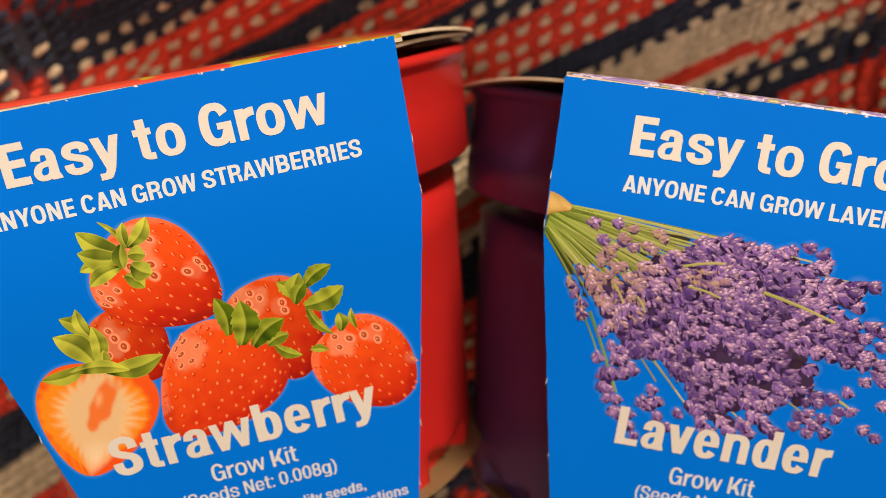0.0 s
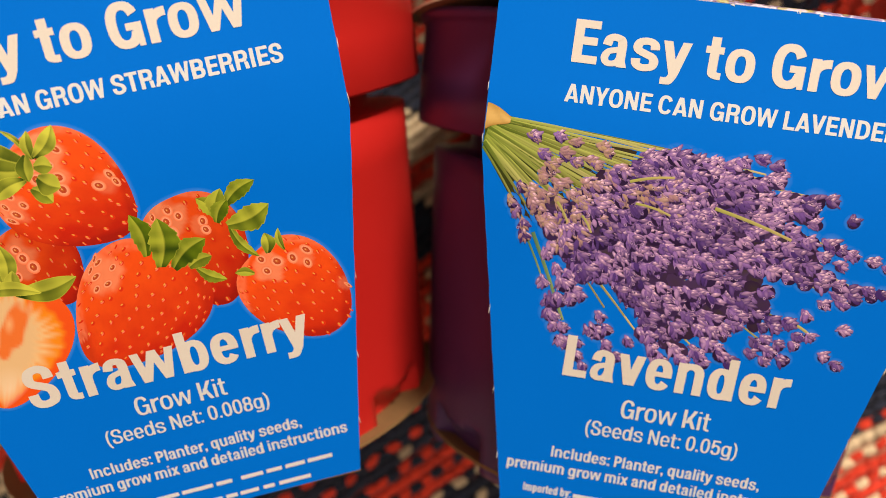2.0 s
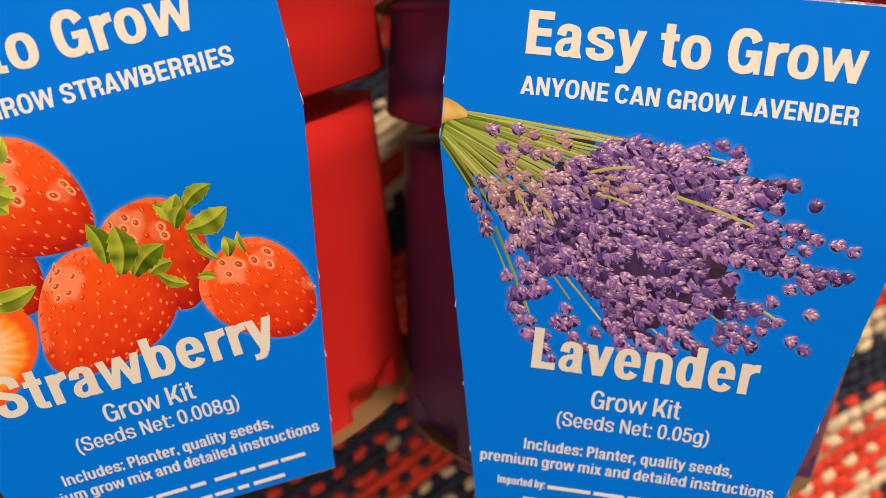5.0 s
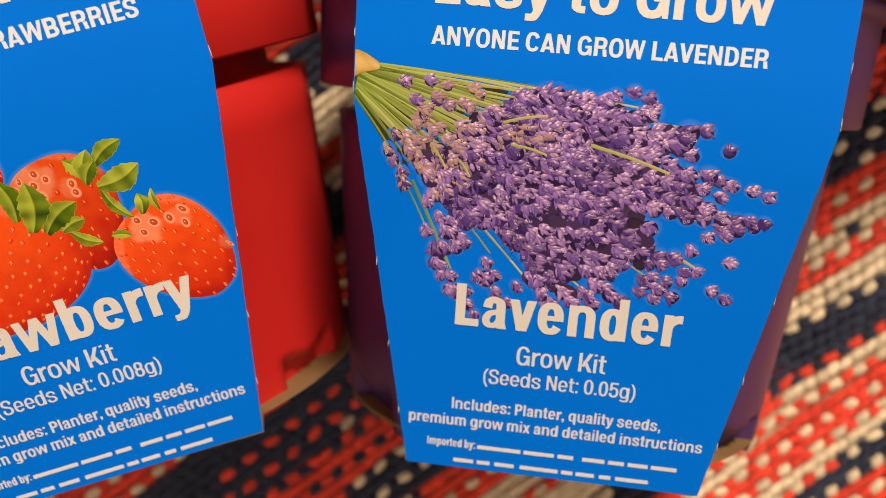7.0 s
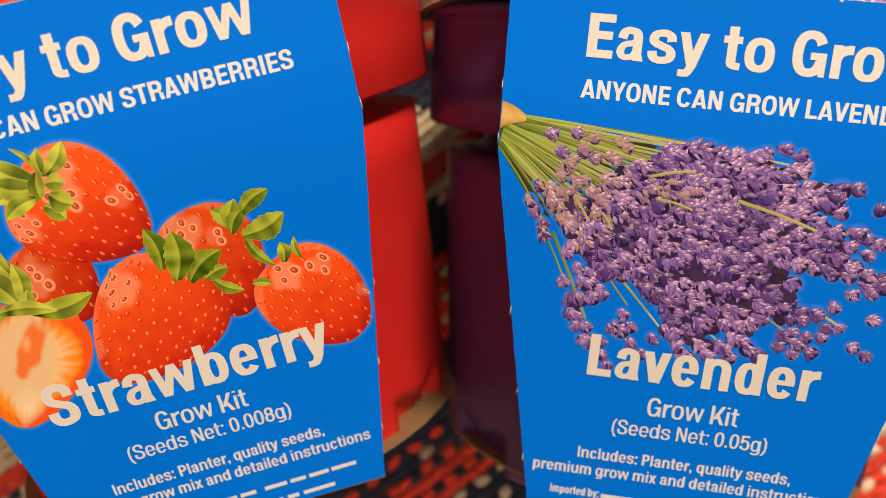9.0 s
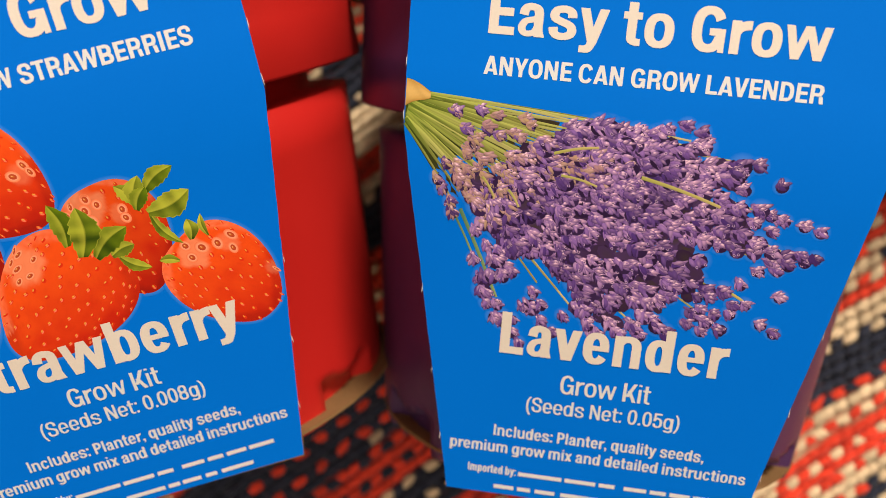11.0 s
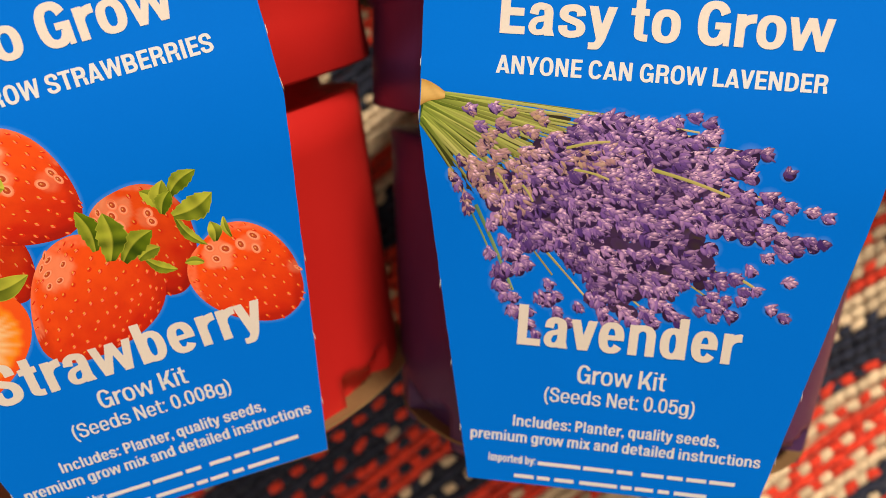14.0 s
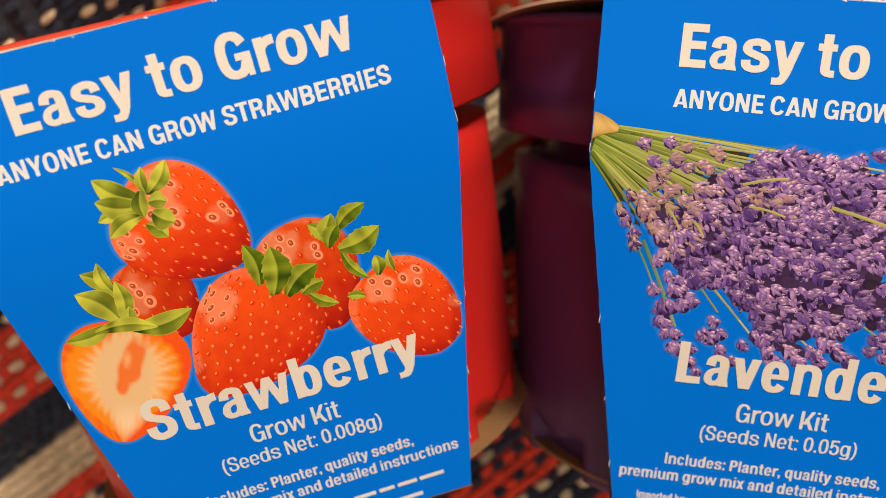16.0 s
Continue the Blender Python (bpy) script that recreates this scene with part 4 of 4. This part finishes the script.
def grow_kit(flavour, at, plastic, colour, words, half_words, weight, half_weight, claim, half_claim, half_title, dx, lean, label, lid):
    kit = new("grow_kit")
    kit.matrix_world = at
    tagged(kit, label, "grow kit", "grow kits on the blanket")
    m = axis_frame(dx, lean)
    tilt = 0.04 if flavour == "berry" else 0.0
    sl = sleeve_front(kit)
    edge_nubs(sl)
    pot(kit, m, plastic, colour, 9.1 if flavour == "berry" else 10.3)
    top = m.inverted() @ on_front(0, H_UP, -1.4) / MM
    card_disc(kit, "top_card", m, TOP_R, top.z - 0.6, W_TOP, H_UP, "round printed card lid with a tan cut edge", lid, rise=11.8 - (top.z - 0.6) - 10 * tilt, droop=3.0, tilt=tilt)
    lid_crease(kit, m, top.z, lid)
    if flavour == "berry":
        card_disc(kit, "inner_card", m, 56.2, 10.4 - 10 * tilt, 30.0, 20.0, "second round card under the lid with a pale cut edge", lid, droop=2.4, tilt=tilt)
    bot = m.inverted() @ on_front(0, -H_DOWN, -0.9) / MM
    card_disc(kit, "bottom_card", m, BOT_R + 1.6 if flavour == "berry" else BOT_R - 1.0, bot.z, W_BOT, -H_DOWN, "round brown card base with a rough cut edge", None)
    lettering(sl, "title_lettering", "Easy to Grow", half_title, 14.35, 6.15, 0.226, 0.5, WHITE_INK, 23.65 - half_title)
    lettering(sl, "claim_lettering", claim, half_claim, 8.45, 2.76, 0.20, 0.35)
    lettering(sl, "name_lettering", words, half_words, -36.1 if flavour == "berry" else -35.5, 7.25, 0.215, 0.45 if flavour == "berry" else 0.92, WHITE_INK)
    lettering(sl, "kit_lettering", "Grow Kit", 7.15, -41.6, 3.35, 0.155, shift=-0.25)
    lettering(sl, "weight_lettering", weight, half_weight, -45.6, 2.65, 0.15, shift=-0.2)
    lettering(sl, "contents_lettering", "Includes: Planter, quality seeds,", 17.1, -51.0, 2.1, 0.185, shift=-0.25)
    lettering(sl, "contents_lettering", "premium grow mix and detailed instructions", 24.2, -54.2, 2.1, 0.185, shift=-0.25)
    lettering(sl, "importer_lettering", "Imported by:", 4.05, -58.45, 1.6, 0.175, shift=-17.05)
    bars(sl, "importer_bar", [(-12.6, -5.3), (-4.8, 0.3), (0.9, 3.5), (5.0, 8.7), (9.3, 11.9), (12.5, 15.8), (16.3, 20.5)], -58.35, 0.75)
    bars(sl, "importer_bar", [(-16.5, -13.1), (-12.5, -10.3), (-9.5, -6.2), (-5.2, 1.2), (1.8, 3.7), (4.2, 7.3), (8.1, 10.0), (10.8, 16.2)], -61.35, 0.75)
    if flavour == "berry":
        strawberry_picture(sl)
    else:
        lavender_picture(sl)
    return kit


LID_RED = banded("red_printed_lid", ((0.0, (0.50, 0.045, 0.02)), (0.54, (0.60, 0.05, 0.022)), (0.57, (0.46, 0.36, 0.02)), (0.63, (0.40, 0.32, 0.02)), (0.66, (0.55, 0.05, 0.02)), (0.80, (0.66, 0.40, 0.20))), 95)
LID_MAUVE = banded("mauve_printed_lid", ((0.0, (0.10, 0.05, 0.16)), (0.44, (0.30, 0.20, 0.40)), (0.50, (0.70, 0.62, 0.66)), (0.56, (0.16, 0.09, 0.24)), (0.61, (0.40, 0.36, 0.05)), (0.68, (0.62, 0.52, 0.62))), 330)
grow_kit("berry", pose(-0.03573, -0.01255, 0.10655, 20.693, 9.274, 12.416), RED_PLASTIC, "red", "Strawberry", 21.7, "(Seeds Net: 0.008g)", 12.9,
         "ANYONE CAN GROW STRAWBERRIES", 27.3, 23.35, 1.0, radians(0.7), "red plastic pot in blue strawberry card sleeve on blanket", LID_RED)
grow_kit("flower", pose(0.0516, -0.01538, 0.09934, 15.855, -5.984, -7.783), PURPLE_PLASTIC, "dark purple", "Lavender", 17.7, "(Seeds Net: 0.05g)", 12.2,
         "ANYONE CAN GROW LAVENDER", 23.8, 23.65, 0.1, radians(0.4), "dark purple plastic pot in blue lavender card sleeve on blanket", LID_MAUVE)


# ---------------------------------------------------------------- the knitted blanket
def blanket_height(x, y):
    """A soft seat of wool: level in front, pressed down under the pots; the rise behind them, hardly in view, is added
    to block the lamp and shade the cloth there.
    """
    h = 0.0022 * noise.noise((x * 14, y * 14, 0.3)) + 0.0008 * noise.noise((x * 45, y * 45, 2.0))
    wide = 1 / (1 + math.exp((abs(x - 0.008) - 0.112) / 0.006))
    press = wide / (1 + math.exp((-0.092 - y) / 0.006))
    dip = 0.0105 + 0.011 / (1 + math.exp(-(y + 0.012) / 0.007)) * math.exp(-((x - 0.065) / 0.06) ** 2)
    h -= dip * press / (1 + math.exp((y - 0.046) / 0.005))
    d = y + 0.028 - 0.066 * wide + 0.008 * noise.noise((x * 9, 3.0, 1.0))
    return h + min(0.07, 1.25 * 0.006 * math.log1p(math.exp(min(40, d / 0.006))))


RED, CREAM, NAVY, TAN = (0.74, 0.052, 0.022), (0.72, 0.54, 0.33), (0.024, 0.027, 0.044), (0.44, 0.32, 0.20)
# Where each stripe begins across the cloth, in mm, with its ground yarn and the yarn of its dots.
STRIPES = [(-165, NAVY, CREAM), (-158, CREAM, RED), (-152, RED, CREAM), (-143, CREAM, RED), (-138, RED, NAVY), (-134, NAVY, NAVY), (-127, NAVY, CREAM), (-124, CREAM, CREAM), (-117, RED, CREAM),
           (-112, CREAM, CREAM), (-107, RED, CREAM), (-102, RED, RED), (-97, NAVY, CREAM), (-84, RED, NAVY), (-74, NAVY, RED), (-60, NAVY, NAVY), (-52, RED, CREAM), (-32, NAVY, NAVY),
           (-25, NAVY, CREAM), (-19, CREAM, NAVY), (-15, RED, RED), (-10, CREAM, CREAM), (2, NAVY, CREAM), (5, NAVY, NAVY), (14, RED, CREAM), (32, NAVY, CREAM), (43, RED, RED), (50, RED, CREAM),
           (56, NAVY, NAVY), (65, RED, CREAM), (80, NAVY, CREAM), (92, NAVY, NAVY), (100, RED, CREAM)]


def stripe(u, v):
    """The ground yarn and the dot yarn at this place of the cloth."""
    at = (v * 1000 + 35 * (0.06 - u) + 1.8 * noise.noise((u * 9, v * 9, 9.0)) + 165) % 280 - 165
    return [q[1:] for q in STRIPES if q[0] <= at][-1]


def blanket():
    size, n = 0.85, 280
    bm = bmesh.new()
    grid = []
    for i in range(n + 1):
        row = []
        for j in range(n + 1):
            x, y = size * (2 * (j / n) - 1), size * (2 * (i / n) - 1)
            row.append(bm.verts.new((x, y, blanket_height(x, y) - 0.0014)))
        grid.append(row)
    for i in range(n):
        for j in range(n):
            bm.faces.new((grid[i][j], grid[i][j + 1], grid[i + 1][j + 1], grid[i + 1][j]))
    bmesh.ops.extrude_face_region(bm, geom=list(bm.faces))
    for row in grid:
        for v in row:
            v.co.z = -0.108
    bmesh.ops.recalc_face_normals(bm, faces=bm.faces)
    sheet = part("blanket", bm, YARN, None, smooth=True)
    ca, sa = math.cos(radians(33)), math.sin(radians(33))
    # Stripe colours at 0.7: shade between the stitches put into the sheet's colour.
    shaded_dye = []
    for q in sheet.data.vertices:
        x, y = q.co.x, q.co.y if q.co.y < 0.01 else 0.01 + (q.co.y - 0.01) / 0.71
        shaded_dye.append((*(0.7 * c for c in stripe(x * ca + y * sa, y * ca - x * sa)[0]), 1.0))
    sheet.data.color_attributes.new("ink", "FLOAT_COLOR", "POINT").data.foreach_set("color", np.array(shaded_dye).ravel())
    tagged(sheet, "chunky knitted wool blanket in red, cream and navy stripes", "blanket")

    along = radians(33)
    ca, sa = math.cos(along), math.sin(along)
    pu, pv = 0.0034, 0.0028
    rnd = random.Random(8)
    m, k = 8, 0
    ring = [(math.cos(2 * math.pi * i / m), math.sin(2 * math.pi * i / m)) for i in range(m)]
    verts, faces, inks = [], [], []
    for iv in range(-135, 135):
        for iu in range(-115, 118):
            u = (iu + 0.5 * (iv % 2)) * pu + rnd.uniform(-0.0003, 0.0003)
            v = iv * pv + 0.0012 * noise.noise((u * 22, iv * 0.3, 5)) + rnd.uniform(-0.0002, 0.0002)
            x, y = u * ca - v * sa, u * sa + v * ca
            y = y if y < 0.01 else 0.01 + (y - 0.01) * 0.71
            if not (-0.24 < x < 0.26 and -0.17 < y < 0.21):
                continue
            ink_pair = stripe(u, v)
            dot = ink_pair[0] != ink_pair[1] and iv % 2 == 0 and (iu + iv // 2) % 2 == 0
            ink = ink_pair[dot]
            if rnd.random() < 0.02:
                ink = rnd.choice((RED, CREAM, NAVY, TAN))
            q = rnd.uniform(0.8, 1.15)
            ink = tuple(c * q for c in ink)
            z = blanket_height(x, y)
            turn = radians(36) + rnd.uniform(-0.25, 0.25)
            ct, st = math.cos(turn), math.sin(turn)
            a, b, h = pu * rnd.uniform(0.74, 0.98), pv * rnd.uniform(0.42, 0.54), rnd.uniform(0.0005, 0.0008)
            if dot:
                a, b, h = pu * rnd.uniform(0.70, 0.92), pv * rnd.uniform(0.42, 0.52), h + 0.0003
            k = len(verts)
            for f, zz in ((1.0, -0.0006), (0.66, 0.75 * h)):
                for cx, cy in ring:
                    px, py = a * f * cx, b * f * cy
                    verts.append((x + px * ct - py * st, y + px * st + py * ct, z + zz))
            verts.append((x, y, z + h))
            inks += [ink] * (2 * m + 1)
            for i in range(m):
                j = (i + 1) % m
                faces.append((k + i, k + j, k + m + j, k + m + i))
            for i in range(m):
                faces.append((k + m + i, k + m + (i + 1) % m, k + 2 * m))
    me = bpy.data.meshes.new("knit_stitches")
    me.from_pydata(verts, [], faces)
    at = me.color_attributes.new("ink", "FLOAT_COLOR", "POINT")
    at.data.foreach_set("color", np.concatenate([np.array(inks), np.ones((len(inks), 1))], 1).ravel())
    me.polygons.foreach_set("use_smooth", [True] * len(me.polygons))
    me.materials.append(YARN)
    ob = new("knit_stitches", me)
    ob.parent = sheet
    tagged(ob, "rows of plump red, cream and navy wool stitches", kind="stuff")


blanket()
